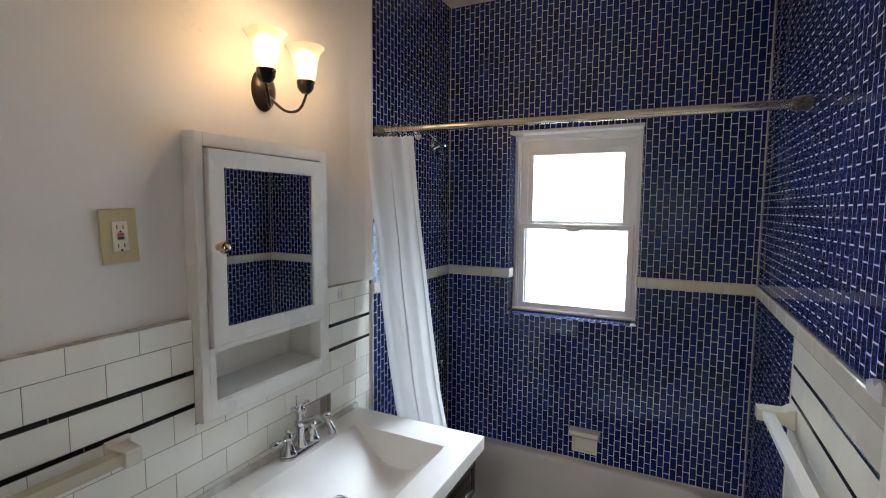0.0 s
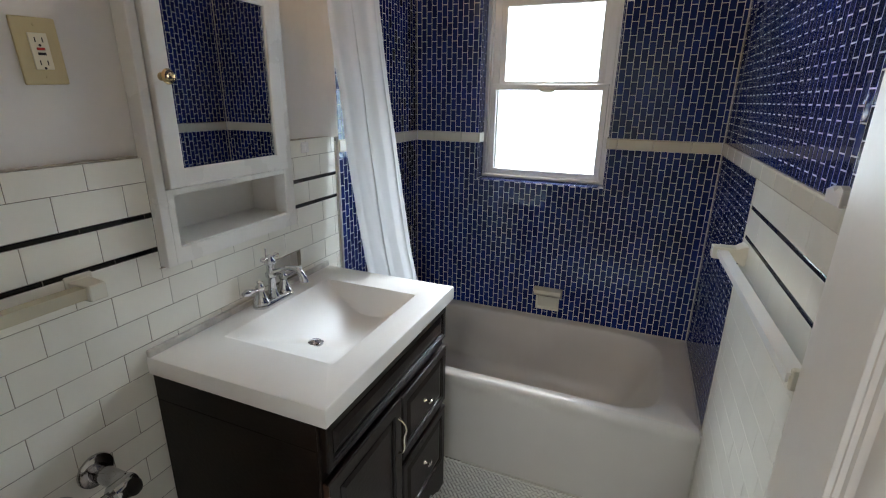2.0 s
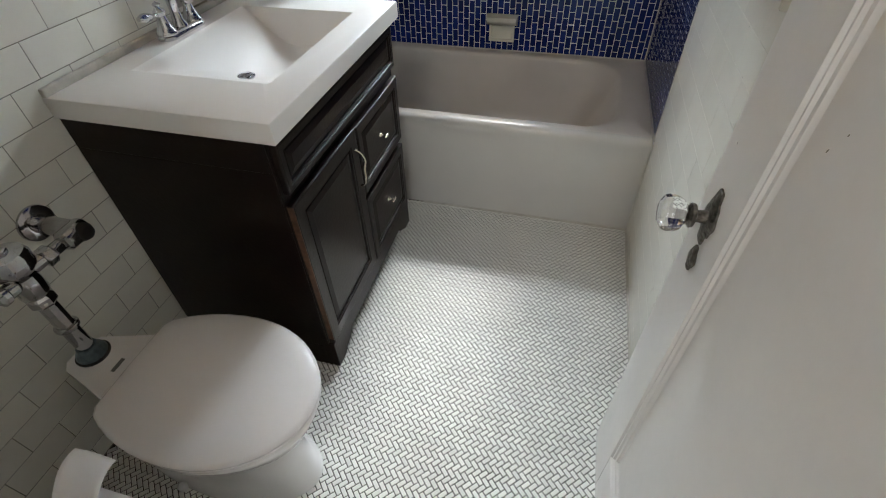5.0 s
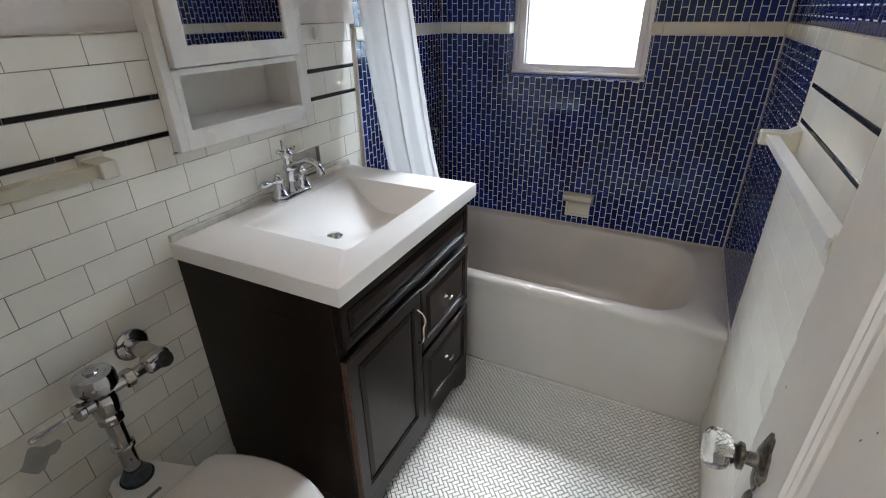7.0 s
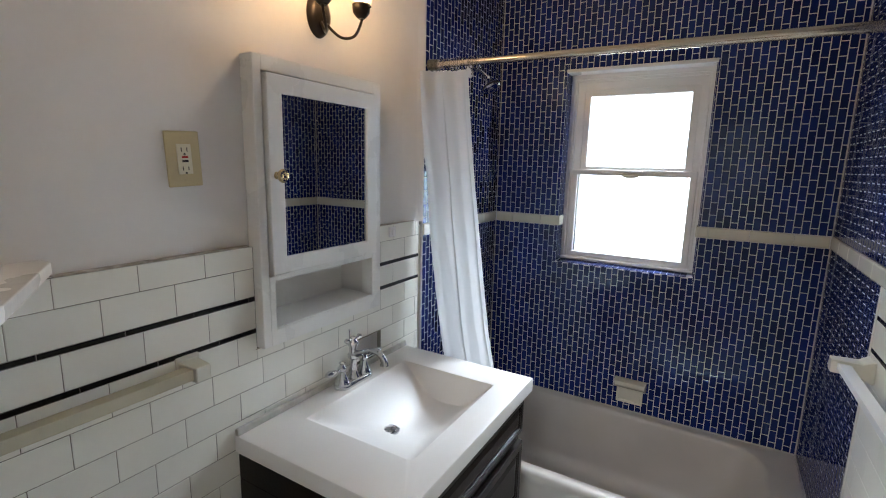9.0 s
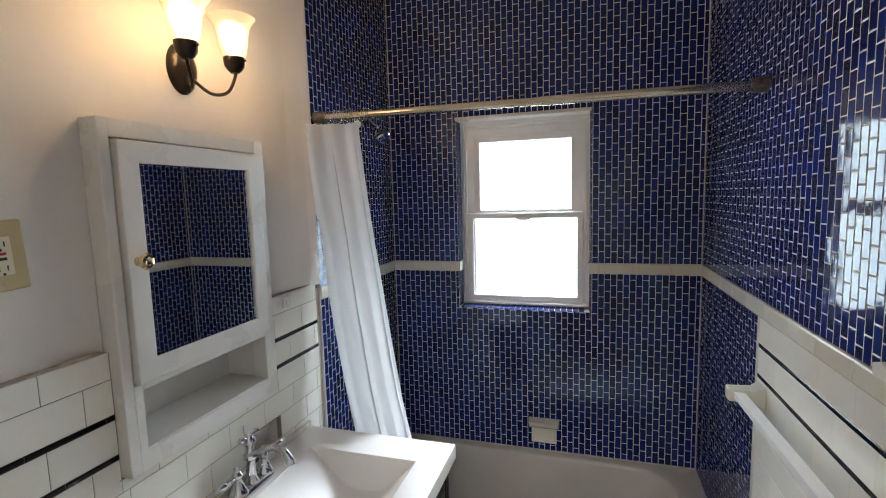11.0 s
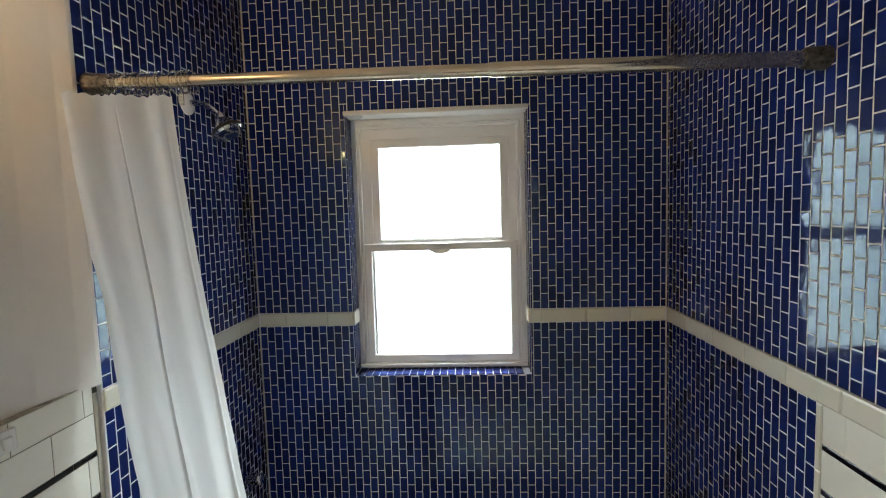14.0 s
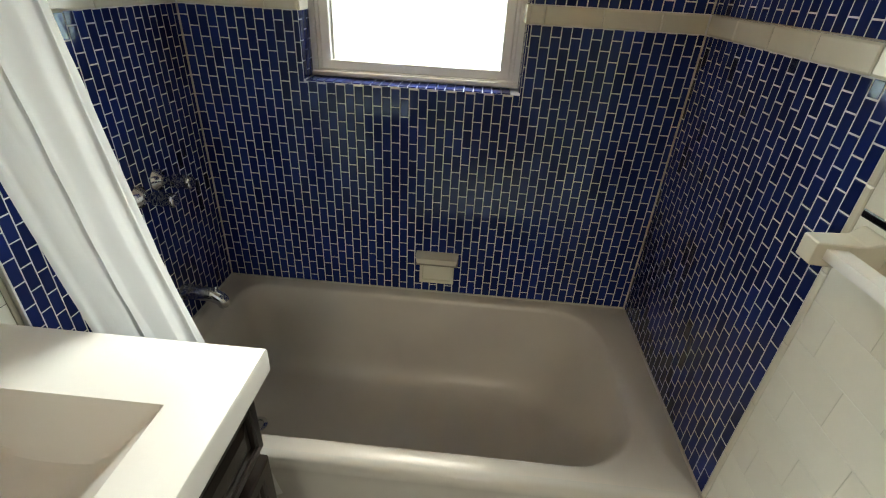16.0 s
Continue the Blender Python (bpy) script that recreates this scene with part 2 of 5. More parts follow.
def rounded(x0, x1, y0, y1, r, n=8):
    """A rectangle with round corners, as (x, y) pairs."""
    rr = r if isinstance(r, (list, tuple)) else [r] * 4
    out = []
    for (cx, cy, a0), q in zip(((x1, y1, 0), (x0, y1, 90), (x0, y0, 180), (x1, y0, 270)), rr):
        ox = cx - q if cx == x1 else cx + q
        oy = cy - q if cy == y1 else cy + q
        for i in range(n + 1):
            a = radians(a0 + 90 * i / n)
            out.append((ox + q * math.cos(a), oy + q * math.sin(a)))
    return out


def loft(loops, bm=None, close_first=False, close_last=True):
    bm = bm or bmesh.new()
    rings = [[bm.verts.new(p) for p in loop] for loop in loops]
    for a, b in zip(rings, rings[1:]):
        n = len(a)
        for i in range(n):
            bm.faces.new((a[i], a[(i + 1) % n], b[(i + 1) % n], b[i]))
    if close_first:
        bm.faces.new(rings[0][::-1])
    if close_last:
        bm.faces.new(rings[-1])
    return bm


def slab(name, axis, face, back, u0, u1, z0, z1, holes, mat, label=""):
    """A wall: face and back along axis, from u0 to u1 and z0 to z1, with openings (u0, u1, z0, z1)."""
    us = sorted({u0, u1, *[h[0] for h in holes], *[h[1] for h in holes]})
    zs = sorted({z0, z1, *[h[2] for h in holes], *[h[3] for h in holes]})
    bm = bmesh.new()
    solid = {}
    for i, (a, b) in enumerate(zip(us, us[1:])):
        for k, (c, d) in enumerate(zip(zs, zs[1:])):
            solid[i, k] = not any(h[0] < (a + b) / 2 < h[1] and h[2] < (c + d) / 2 < h[3] for h in holes)
    verts = {}

    def v(u, w, z):
        key = (round(u, 5), round(w, 5), round(z, 5))
        if key not in verts:
            verts[key] = bm.verts.new((w, u, z) if axis == "x" else (u, w, z))
        return verts[key]
    for (i, k), ok in solid.items():
        if not ok:
            continue
        a, b, c, d = us[i], us[i + 1], zs[k], zs[k + 1]
        bm.faces.new((v(a, face, c), v(b, face, c), v(b, face, d), v(a, face, d)))
        bm.faces.new((v(a, back, c), v(a, back, d), v(b, back, d), v(b, back, c)))
        for near, p, q in (((i - 1, k), (a, c), (a, d)), ((i + 1, k), (b, c), (b, d)), ((i, k - 1), (a, c), (b, c)), ((i, k + 1), (a, d), (b, d))):
            if not solid.get(near):
                bm.faces.new((v(p[0], face, p[1]), v(q[0], face, q[1]), v(q[0], back, q[1]), v(p[0], back, p[1])))
    bmesh.ops.recalc_face_normals(bm, faces=bm.faces)
    return part(name, bm, mat, None, label, "structure")


# ---- measures of the room ----
W, D, H = 1.424, 2.81, 2.705
ALC = 2.085
PX, TX = -0.028, -0.010
WIN = (0.340, 0.964, 1.121, 2.046)
NICHE = (1.327, 1.739, 1.133, 1.268)
MED = (1.3075, 1.7465, 1.268, 1.8125)
POCKET = (1.678, 1.824, 0.885, 0.974)
BELT0, BELT1, CAP1 = 1.305, 1.352, 1.364
NEAR = 0.50
GAP = 0.0022

wall_left = slab("wall_west", "x", PX, -0.20, -1.6, ALC, 0, H, [(MED[0], MED[1], NICHE[2], MED[3]), POCKET], PLASTER)
wall_left_backing = slab("wall_west_tile_bed", "x", TX - 0.0010, PX + 0.0005, NEAR, ALC, 0, CAP1 + 0.002, [(1.283, 1.775, 1.095, CAP1 + 0.002), POCKET], JOINT)
wall_alcove = slab("wall_west_alcove", "x", -0.0008, -0.20, ALC + 0.0005, D + 0.2, 0, H, [], GROUT)
wall_north = slab("wall_north", "y", D + 0.0008, D + 0.26, -0.0005, W + GAP, 0, H, [WIN], GROUT)
wall_east = slab("wall_east", "x", W + 0.0008, W + 0.2, NEAR, D + 0.26, 0, H, [], GROUT)
wall_hall = slab("wall_east_hall", "x", W + 0.01, W + 0.2, -1.6, NEAR - 0.0005, 0, H, [], PLASTER)
wall_south = slab("wall_south", "y", NEAR, NEAR - 0.13, PX + 0.0005, W + 0.0095, 0, H, [(0.70, 1.40, -0.001, 2.04)], PLASTER)
wall_end = slab("wall_south_hall", "y", -1.6, -1.75, -0.2, W + 0.2, 0, H, [], PLASTER)
part("soap_recess_lining", box(-0.066, -0.060, POCKET[0] - 0.002, POCKET[1] + 0.002, POCKET[2] - 0.002, POCKET[3] + 0.002), PLASTER, None, "", "structure")
part("back_of_recesses", box(-0.16, -0.15, 1.2, 1.9, 0.8, 1.9), PLASTER, None, "", "structure")

ground = part("floor", box(-0.2, W + 0.2, NEAR - 0.06, D + 0.26, -0.12, -0.0012), FJOINT, None, "", "structure")
part("hall_floor", box(-0.2, W + 0.2, -1.75, NEAR - 0.0605, -0.12, 0.0), HALLFLOOR, None, "", "structure")
part("ceiling", box(-0.2, W + 0.2, -1.75, D + 0.26, H, H + 0.15), PLASTER, None, "", "structure")
part("threshold", box(0.70, 1.40, NEAR - 0.13, NEAR - 0.005, 0.0, 0.018, 0.006), MARBLE, None, "", "structure")
part("backdrop", box(-9.0, 10.0, 11.5, 11.55, -2.0, 9.0), DAY, None, "", "structure")

# ---- window ----


def ring(x0, x1, z0, z1, t, y0, y1, bevel=0.002, bm=None, widths=None):
    """A frame in the xz plane: outer size, member widths (left, right, bottom, top)."""
    l, r, b, tp = widths or (t, t, t, t)
    k = bevel

    def rect(i, y, inner=False):
        if inner:
            return [(x0 + l - i, y, z0 + b - i), (x1 - r + i, y, z0 + b - i), (x1 - r + i, y, z1 - tp + i), (x0 + l - i, y, z1 - tp + i)]
        return [(x0 + i, y, z0 + i), (x1 - i, y, z0 + i), (x1 - i, y, z1 - i), (x0 + i, y, z1 - i)]
    return band([rect(0, y1), rect(0, y0 + k), rect(k * 0.3, y0 + k * 0.3), rect(k, y0), rect(k, y0, True), rect(k * 0.3, y0 + k * 0.3, True), rect(0, y0 + k, True), rect(0, y1, True)], bm)


def band(loops, bm=None):
    """A closed frame: the last loop joins the first again."""
    bm = bm or bmesh.new()
    rings = [[bm.verts.new(p) for p in loop] for loop in loops]
    made = []
    for a, c in zip(rings, rings[1:] + rings[:1]):
        n = len(a)
        for i in range(n):
            made.append(bm.faces.new((a[i], a[(i + 1) % n], c[(i + 1) % n], c[i])))
    bmesh.ops.recalc_face_normals(bm, faces=made)
    return bm


window = thing("window_1", "white vinyl double-hung window, closed, with bright frosted panes", "window", at=(0.65, 2.9, 1.13))
tagged(window, kind="structure")
WX0, WX1, WZ0, WZ1 = WIN
part("window_frame", ring(WX0 + 0.001, WX1 - 0.001, WZ0 + 0.0045, WZ1 - 0.001, 0.03, D + 0.079, D + 0.16, widths=(0.018, 0.018, 0.018, 0.030)), VINYL, window)
part("window_stop", ring(WX0 + 0.0195, WX1 - 0.0195, WZ0 + 0.022, WZ1 - 0.0315, 0.02, D + 0.085, D + 0.155, widths=(0.011, 0.011, 0.002, 0.012)), VINYL, window)
part("outer_jamb", ring(WX0 + 0.002, WX1 - 0.002, WZ0 + 0.005, WZ1 - 0.002, 0.03, D + 0.1015, D + 0.150, widths=(0.064, 0.056, 0.040, 0.080)), VINYL, window)
part("upper_sash", ring(0.4045, 0.9075, 1.574, 1.9655, 0.04, D + 0.106, D + 0.128, 0.003, widths=(0.028, 0.032, 0.027, 0.030)), VINYL, window)
part("lower_sash", ring(0.3715, 0.9325, 1.1435, 1.586, 0.03, D + 0.082, D + 0.100, 0.003, widths=(0.028, 0.028, 0.028, 0.028)), VINYL, window)
part("lower_pane", box(0.396, 0.908, D + 0.089, D + 0.093, 1.168, 1.561), PANE, window).visible_shadow = False
part("upper_pane", box(0.429, 0.879, D + 0.115, D + 0.119, 1.597, 1.939), PANE, window).visible_shadow = False
bm = prism([(0.038 * math.cos(a), 0.016 * math.sin(a)) for a in [math.pi * i / 12 for i in range(13)]], 0, 0.012, Matrix.Translation((0.652, D + 0.082, 1.562)) @ pose(0, 0, 0, 90, 0, 0) @ pose(0, 0, 0, 0, 0, 180), 0.002)
part("sash_latch", bm, VINYL, window)
part("sash_lip", box(0.60, 0.705, D + 0.072, D + 0.0815, 1.576, 1.584, 0.002), VINYL, window)
part("window_head_trim", box(WX0 - 0.004, WX1 + 0.002, D - 0.006, D + 0.0785, WZ1 - 0.012, WZ1 + 0.004, 0.004), PAINT, window)
part("window_sill_bead", box(WX0 + 0.004, WX1 - 0.004, D + 0.063, D + 0.0765, WZ0 + 0.006, WZ0 + 0.020, 0.004), PAINT, window)

# ---- tub ----
tub = thing("bathtub", "white enamelled steel alcove bathtub with a rolled rim, empty", "bathtub", at=(0.7, 2.1, 0))
AP = 2.088


def tub_loop(x0, x1, y0, y1, r, z):
    return [(x, y, z) for x, y in rounded(x0, x1, y0, y1, r)]


loops = [tub_loop(0.003, W - 0.003, AP + 0.004, D - 0.001, 0.003, 0.0),
         tub_loop(0.003, W - 0.003, AP + 0.006, D - 0.001, 0.003, 0.05),
         tub_loop(0.003, W - 0.003, AP + 0.010, D - 0.001, 0.003, 0.20),
         tub_loop(0.003, W - 0.003, AP + 0.012, D - 0.001, 0.003, 0.345),
         tub_loop(0.003, W - 0.003, AP + 0.006, D - 0.001, 0.004, 0.375),
         tub_loop(0.003, W - 0.003, AP + 0.000, D - 0.001, 0.005, 0.395),
         tub_loop(0.004, W - 0.004, AP + 0.003, D - 0.001, 0.006, 0.408),
         tub_loop(0.005, W - 0.005, AP + 0.012, D - 0.002, 0.010, 0.4175),
         tub_loop(0.006, W - 0.006, AP + 0.025, D - 0.003, 0.012, 0.420),
         tub_loop(0.075, W - 0.105, AP + 0.060, D - 0.040, (0.16, 0.08, 0.08, 0.17), 0.4185),
         tub_loop(0.082, W - 0.112, AP + 0.067, D - 0.046, (0.16, 0.08, 0.08, 0.17), 0.413),
         tub_loop(0.088, W - 0.122, AP + 0.072, D - 0.052, (0.16, 0.08, 0.08, 0.17), 0.400),
         tub_loop(0.100, W - 0.170, AP + 0.085, D - 0.068, (0.16, 0.08, 0.08, 0.16), 0.28),
         tub_loop(0.112, W - 0.230, AP + 0.100, D - 0.085, (0.15, 0.08, 0.08, 0.15), 0.15),
         tub_loop(0.130, W - 0.270, AP + 0.120, D - 0.105, (0.13, 0.08, 0.08, 0.13), 0.095),
         tub_loop(0.165, W - 0.320, AP + 0.155, D - 0.140, (0.10, 0.07, 0.07, 0.10), 0.075),
         tub_loop(0.30, W - 0.50, AP + 0.25, D - 0.25, (0.05, 0.05, 0.05, 0.05), 0.068)]
bm = loft(loops)
for f in bm.faces:
    if f.calc_center_median().y > AP + 0.03 and 0.007 < f.calc_center_median().x < W - 0.007:
        f.material_index = 1
part("tub_body", bm, ENAMEL, tub, smooth=50, mats=(TUBIN,))
part("drain", lathe([(0.032, 0), (0.032, 0.004), (0.02, 0.006), (0.018, 0.002)], Matrix.Translation((0.205, 2.44, 0.0735))), CHROME, tub, "chrome tub drain", smooth=True)
part("overflow_plate", lathe([(0.036, 0), (0.036, 0.004), (0.03, 0.009), (0.0, 0.010)], Matrix.Translation((0.098, 2.45, 0.30)) @ pose(0, 0, 0, 0, 84, 0), caps=False), CHROME, tub, "round chrome overflow plate", smooth=True)
part("corner_grout", box(-0.0005, 0.0045, D - 0.0045, D + 0.0005, 0.4236, BELT0 - 0.001, 0.0015), CAULK, None, "", "structure")
part("corner_grout", box(-0.0005, 0.0045, D - 0.0045, D + 0.0005, BELT1 + 0.001, H - 0.001, 0.0015), CAULK, None, "", "structure")
part("corner_grout", box(W - 0.0045, W + 0.0005, D - 0.0045, D + 0.0005, 0.4236, BELT0 - 0.001, 0.0015), CAULK, None, "", "structure")
part("corner_grout", box(W - 0.0045, W + 0.0005, D - 0.0045, D + 0.0005, BELT1 + 0.001, H - 0.001, 0.0015), CAULK, None, "", "structure")
part("caulk_line", box(0.001, W - 0.001, D - 0.006, D + 0.001, 0.4175, 0.4235, 0.002), CAULK, None, "", "structure")
part("caulk_line", box(W - 0.005, W + 0.002, AP, D - 0.007, 0.4175, 0.4235, 0.002), CAULK, None, "", "structure")
part("caulk_line", box(-0.001, 0.005, AP, D - 0.007, 0.4175, 0.4235, 0.002), CAULK, None, "", "structure")
part("caulk_line", box(0.55, W - 0.001, AP - 0.005, AP + 0.004, 0.0, 0.005, 0.002), CAULK, None, "", "structure")
part("tub_corner_caulk", box(W - 0.0035, W + 0.0005, AP + 0.0045, AP + 0.014, 0.001, 0.3995, 0.001), CAULK, None, "", "structure")
part("baseboard_caulk", box(W - 0.006, W + 0.001, NEAR, AP - 0.006, 0.0, 0.008, 0.002), CAULK, None, "", "structure")

# ---- vanity ----
VX, V0, V1, VZ = 0.540, 1.198, 1.976, 0.869
cab = thing("vanity_cabinet", "dark espresso vanity cabinet with one door, two drawers, worn edges", "cabinet", at=(0.26, 1.59, 0))
CX, C0, C1 = 0.505, 1.204, 1.946
FX = CX + 0.017
bm = box(-0.006, CX, C0, C1, 0.10, 0.742, 0.002)
box(-0.006, CX, C0 + 0.0003, C0 + 0.018, 0.7421, 0.818, 0.001, 1, bm)
box(-0.006, CX, C1 - 0.018, C1 - 0.0003, 0.7421, 0.818, 0.001, 1, bm)
part("cabinet_body", bm, ESPRESSO, cab)


def arch(y0, y1, top, x0, x1, depth=0.035):
    """A bottom rail with a foot at each end and a curved cut between."""
    pts = [(y0, 0.0), (y0 + 0.055, 0.0), (y0 + 0.065, 0.02)]
    for i in range(7):
        a = math.pi / 2 * i / 6
        pts.append((y0 + 0.07 + 0.05 * math.sin(a), 0.02 + depth * (1 - math.cos(a)) + 0.004 * i / 6))
    back = [(y0 + y1 - y, z) for y, z in pts[::-1]]
    return prism(pts + back + [(y1, top), (y0, top)], x0, x1, Matrix(((0, 0, 1, 0), (1, 0, 0, 0), (0, 1, 0, 0), (0, 0, 0, 1))), 0.002)


part("bottom_rail", arch(C0, C1, 0.118, CX - 0.02, FX + 0.002), ESPRESSO, cab)
for y in (C0, C1 - 0.018):
    part("side_foot", box(0.0, CX - 0.021, y, y + 0.018, 0.0, 0.0995, 0.001), ESPRESSO, cab)
part("face_frame", box(CX + 0.0005, FX - 0.012, C0 + 0.001, C1 - 0.001, 0.119, 0.817, 0.001), ESPRESSO, cab)


def panel_front(name, y0, y1, z0, z1, label="", rim=0.036, parent=cab):
    """A framed front: stiles and rails round a raised bevelled field."""
    x0, x1 = FX - 0.0115, FX + 0.006
    bm = bmesh.new()
    M = Matrix(((0, 0, 1, 0), (1, 0, 0, 0), (0, 1, 0, 0), (0, 0, 0, 1)))

    def rect(i, x):
        return [M @ Vector((p, q, x)) for p, q in ((y0 + i, z0 + i), (y1 - i, z0 + i), (y1 - i, z1 - i), (y0 + i, z1 - i))]
    loops = [rect(0, x0), rect(0, x1 - 0.004), rect(0.002, x1 - 0.001), rect(0.005, x1), rect(rim - 0.008, x1), rect(rim - 0.006, x1 - 0.003), rect(rim - 0.002, x1 - 0.003), rect(rim, x1 - 0.009),
             rect(rim + 0.004, x1 - 0.010), rect(rim + 0.006, x1 - 0.006), rect(rim + 0.022, x1 - 0.002)]
    loft(loops, bm, True, True)
    bmesh.ops.recalc_face_normals(bm, faces=bm.faces)
    return part(name, bm, ESPRESSO, parent, label)


panel_front("false_drawer_front", C0 + 0.010, C1 - 0.012, 0.682, 0.808, rim=0.025)
door_c = panel_front("cabinet_door", C0 + 0.004, 1.577, 0.122, 0.653, "dark espresso cabinet door with a raised panel and worn near edge", rim=0.048)
part("worn_edge", box(FX - 0.010, FX + 0.0066, C0 + 0.0034, C0 + 0.0046, 0.14, 0.650), WORN, cab, "reddish worn door edge")
dr1 = panel_front("drawer", 1.585, C1 - 0.005, 0.410, 0.645, "espresso drawer front with a small chrome knob")
dr2 = panel_front("drawer", 1.585, C1 - 0.005, 0.122, 0.386, "espresso drawer front with a small chrome knob")
KX = FX + 0.006
for dr, z in ((dr1, 0.529), (dr2, 0.266)):
    bm = lathe([(0.008, 0), (0.006, 0.002), (0.0035, 0.006), (0.0035, 0.016), (0.006, 0.018), (0.0055, 0.022), (0.002, 0.024)], Matrix.Translation((KX - 0.002, 1.753, z)) @ pose(0, 0, 0, 0, 90, 0), 16)
    tube([(KX + 0.018, 1.738, z), (KX + 0.021, 1.753, z), (KX + 0.018, 1.768, z)], [0.003, 0.0045, 0.003], 8, bm)
    part("knob", bm, NICKEL, cab, "chrome bar knob", smooth=True)
bm = tube([(KX - 0.001, 1.556, 0.592), (KX + 0.016, 1.558, 0.580), (KX + 0.022, 1.563, 0.554), (KX + 0.018, 1.556, 0.528), (KX + 0.022, 1.549, 0.502), (KX + 0.014, 1.553, 0.476), (KX - 0.001, 1.556, 0.466)], [0.005, 0.003, 0.0042, 0.005, 0.0042, 0.003, 0.005], 10)
part("door_handle", bm, NICKEL, cab, "wavy nickel pull", smooth=True)

top = thing("washbasin", "white cultured marble washbasin counter with a moulded rectangular bowl", "sink", at=(0.26, 1.59, 0.82))
bx0, bx1, by0, by1 = 0.084, 0.449, 1.360, 1.846
bm = bmesh.new()
NU, NV = 60, 80


def basin(u, v):
    dx0, dx1, dy0, dy1 = u - bx0, bx1 - u, v - by0, by1 - v
    if min(dx0, dx1, dy0, dy1) <= 0.0001:
        return 0
    def soft(a, c, k):
        h = max(k - abs(a - c), 0) / k
        return min(a, c) - h * h * k / 4
    cup = 0.126 - 1.0 * ((u - 0.25) ** 2 + 0.55 * (v - 1.565) ** 2)
    gentle = soft(soft(dx0 * 0.62, dy0 * 0.46, 0.02) if dx0 > 0.02 and dy0 > 0.02 else min(dx0 * 0.62, dy0 * 0.46), cup, 0.035)
    lip = 0.002 * min(1, min(dx0, dx1, dy0, dy1) / 0.005)
    return lip + max(0, soft(soft(gentle, dx1 * 1.0, 0.02), dy1 * 2.2, 0.010))


grid = [[bm.verts.new((bx0 + (bx1 - bx0) * i / NU, by0 + (by1 - by0) * j / NV, VZ - basin(bx0 + (bx1 - bx0) * i / NU, by0 + (by1 - by0) * j / NV))) for j in range(NV + 1)] for i in range(NU + 1)]
for i in range(NU):
    for j in range(NV):
        bm.faces.new((grid[i][j], grid[i + 1][j], grid[i + 1][j + 1], grid[i][j + 1]))
X0 = -0.0095
edge = 0.006


def border(x0, x1, y0, y1, z):
    return [bm.verts.new(p) for p in ((x0, y0, z), (x1, y0, z), (x1, y1, z), (x0, y1, z))]


t1 = border(X0, VX - edge, V0 + edge, V1 - edge, VZ)
t2 = border(X0, VX - 0.0018, V0 + 0.0018, V1 - 0.0018, VZ - 0.0018)
t3 = border(X0, VX, V0, V1, VZ - edge)
t4 = border(X0, VX, V0, V1, VZ - 0.048)
sides = [[grid[i][0] for i in range(NU + 1)], [grid[NU][j] for j in range(NV + 1)], [grid[i][NV] for i in range(NU, -1, -1)], [grid[0][j] for j in range(NV, -1, -1)]]
for k, s in enumerate(sides):
    bm.faces.new([t1[k], t1[(k + 1) % 4]] + s[::-1])
for a, b in ((t1, t2), (t2, t3), (t3, t4)):
    for k in range(4):
        bm.faces.new((a[k], b[k], b[(k + 1) % 4], a[(k + 1) % 4]))
t5 = border(0.0, VX - 0.03, V0 + 0.02, V1 - 0.02, VZ - 0.049)
for k in range(4):
    bm.faces.new((t4[k], t5[k], t5[(k + 1) % 4], t4[(k + 1) % 4]))
bmesh.ops.recalc_face_normals(bm, faces=bm.faces)
part("basin_top", bm, MARBLE, top, smooth=28)
DR = (0.234, 1.558)
dz = VZ - basin(*DR)
part("basin_drain", lathe([(0.030, 0), (0.030, 0.003), (0.024, 0.005), (0.0225, 0.001)], Matrix.Translation((*DR, dz))), CHROME, top, "chrome drain ring", smooth=True)
part("drain_stopper", lathe([(0.019, 0.001), (0.020, 0.006), (0.012, 0.010), (0.0, 0.0115)], Matrix.Translation((*DR, dz)), caps=False), CHROME, top, "domed chrome stopper", smooth=True)
part("back_lip", box(TX + 0.0005, 0.004, V0 + 0.0005, V1 - 0.0005, VZ - 0.002, VZ + 0.019, 0.004), CAULK, top, "low caulked lip along the wall")

# faucet
fau = thing("faucet", "polished chrome centre-set basin faucet with two lever handles", "faucet", at=(0.045, 1.62, VZ))
FXc, FYc = 0.040, 1.613
outl = rounded(FXc - 0.028, FXc + 0.028, FYc - 0.082, FYc + 0.082, 0.0275, 10)
bm = loft([[(x, y, VZ + 0.0005) for x, y in outl], [(x, y, VZ + 0.008) for x, y in outl], [(FXc + (x - FXc) * 0.85, FYc + (y - FYc) * 0.94, VZ + 0.014) for x, y in outl], [(FXc + (x - FXc) * 0.6, FYc + (y - FYc) * 0.86, VZ + 0.017) for x, y in outl]], None, True)
part("base_plate", bm, CHROME, fau, smooth=True)
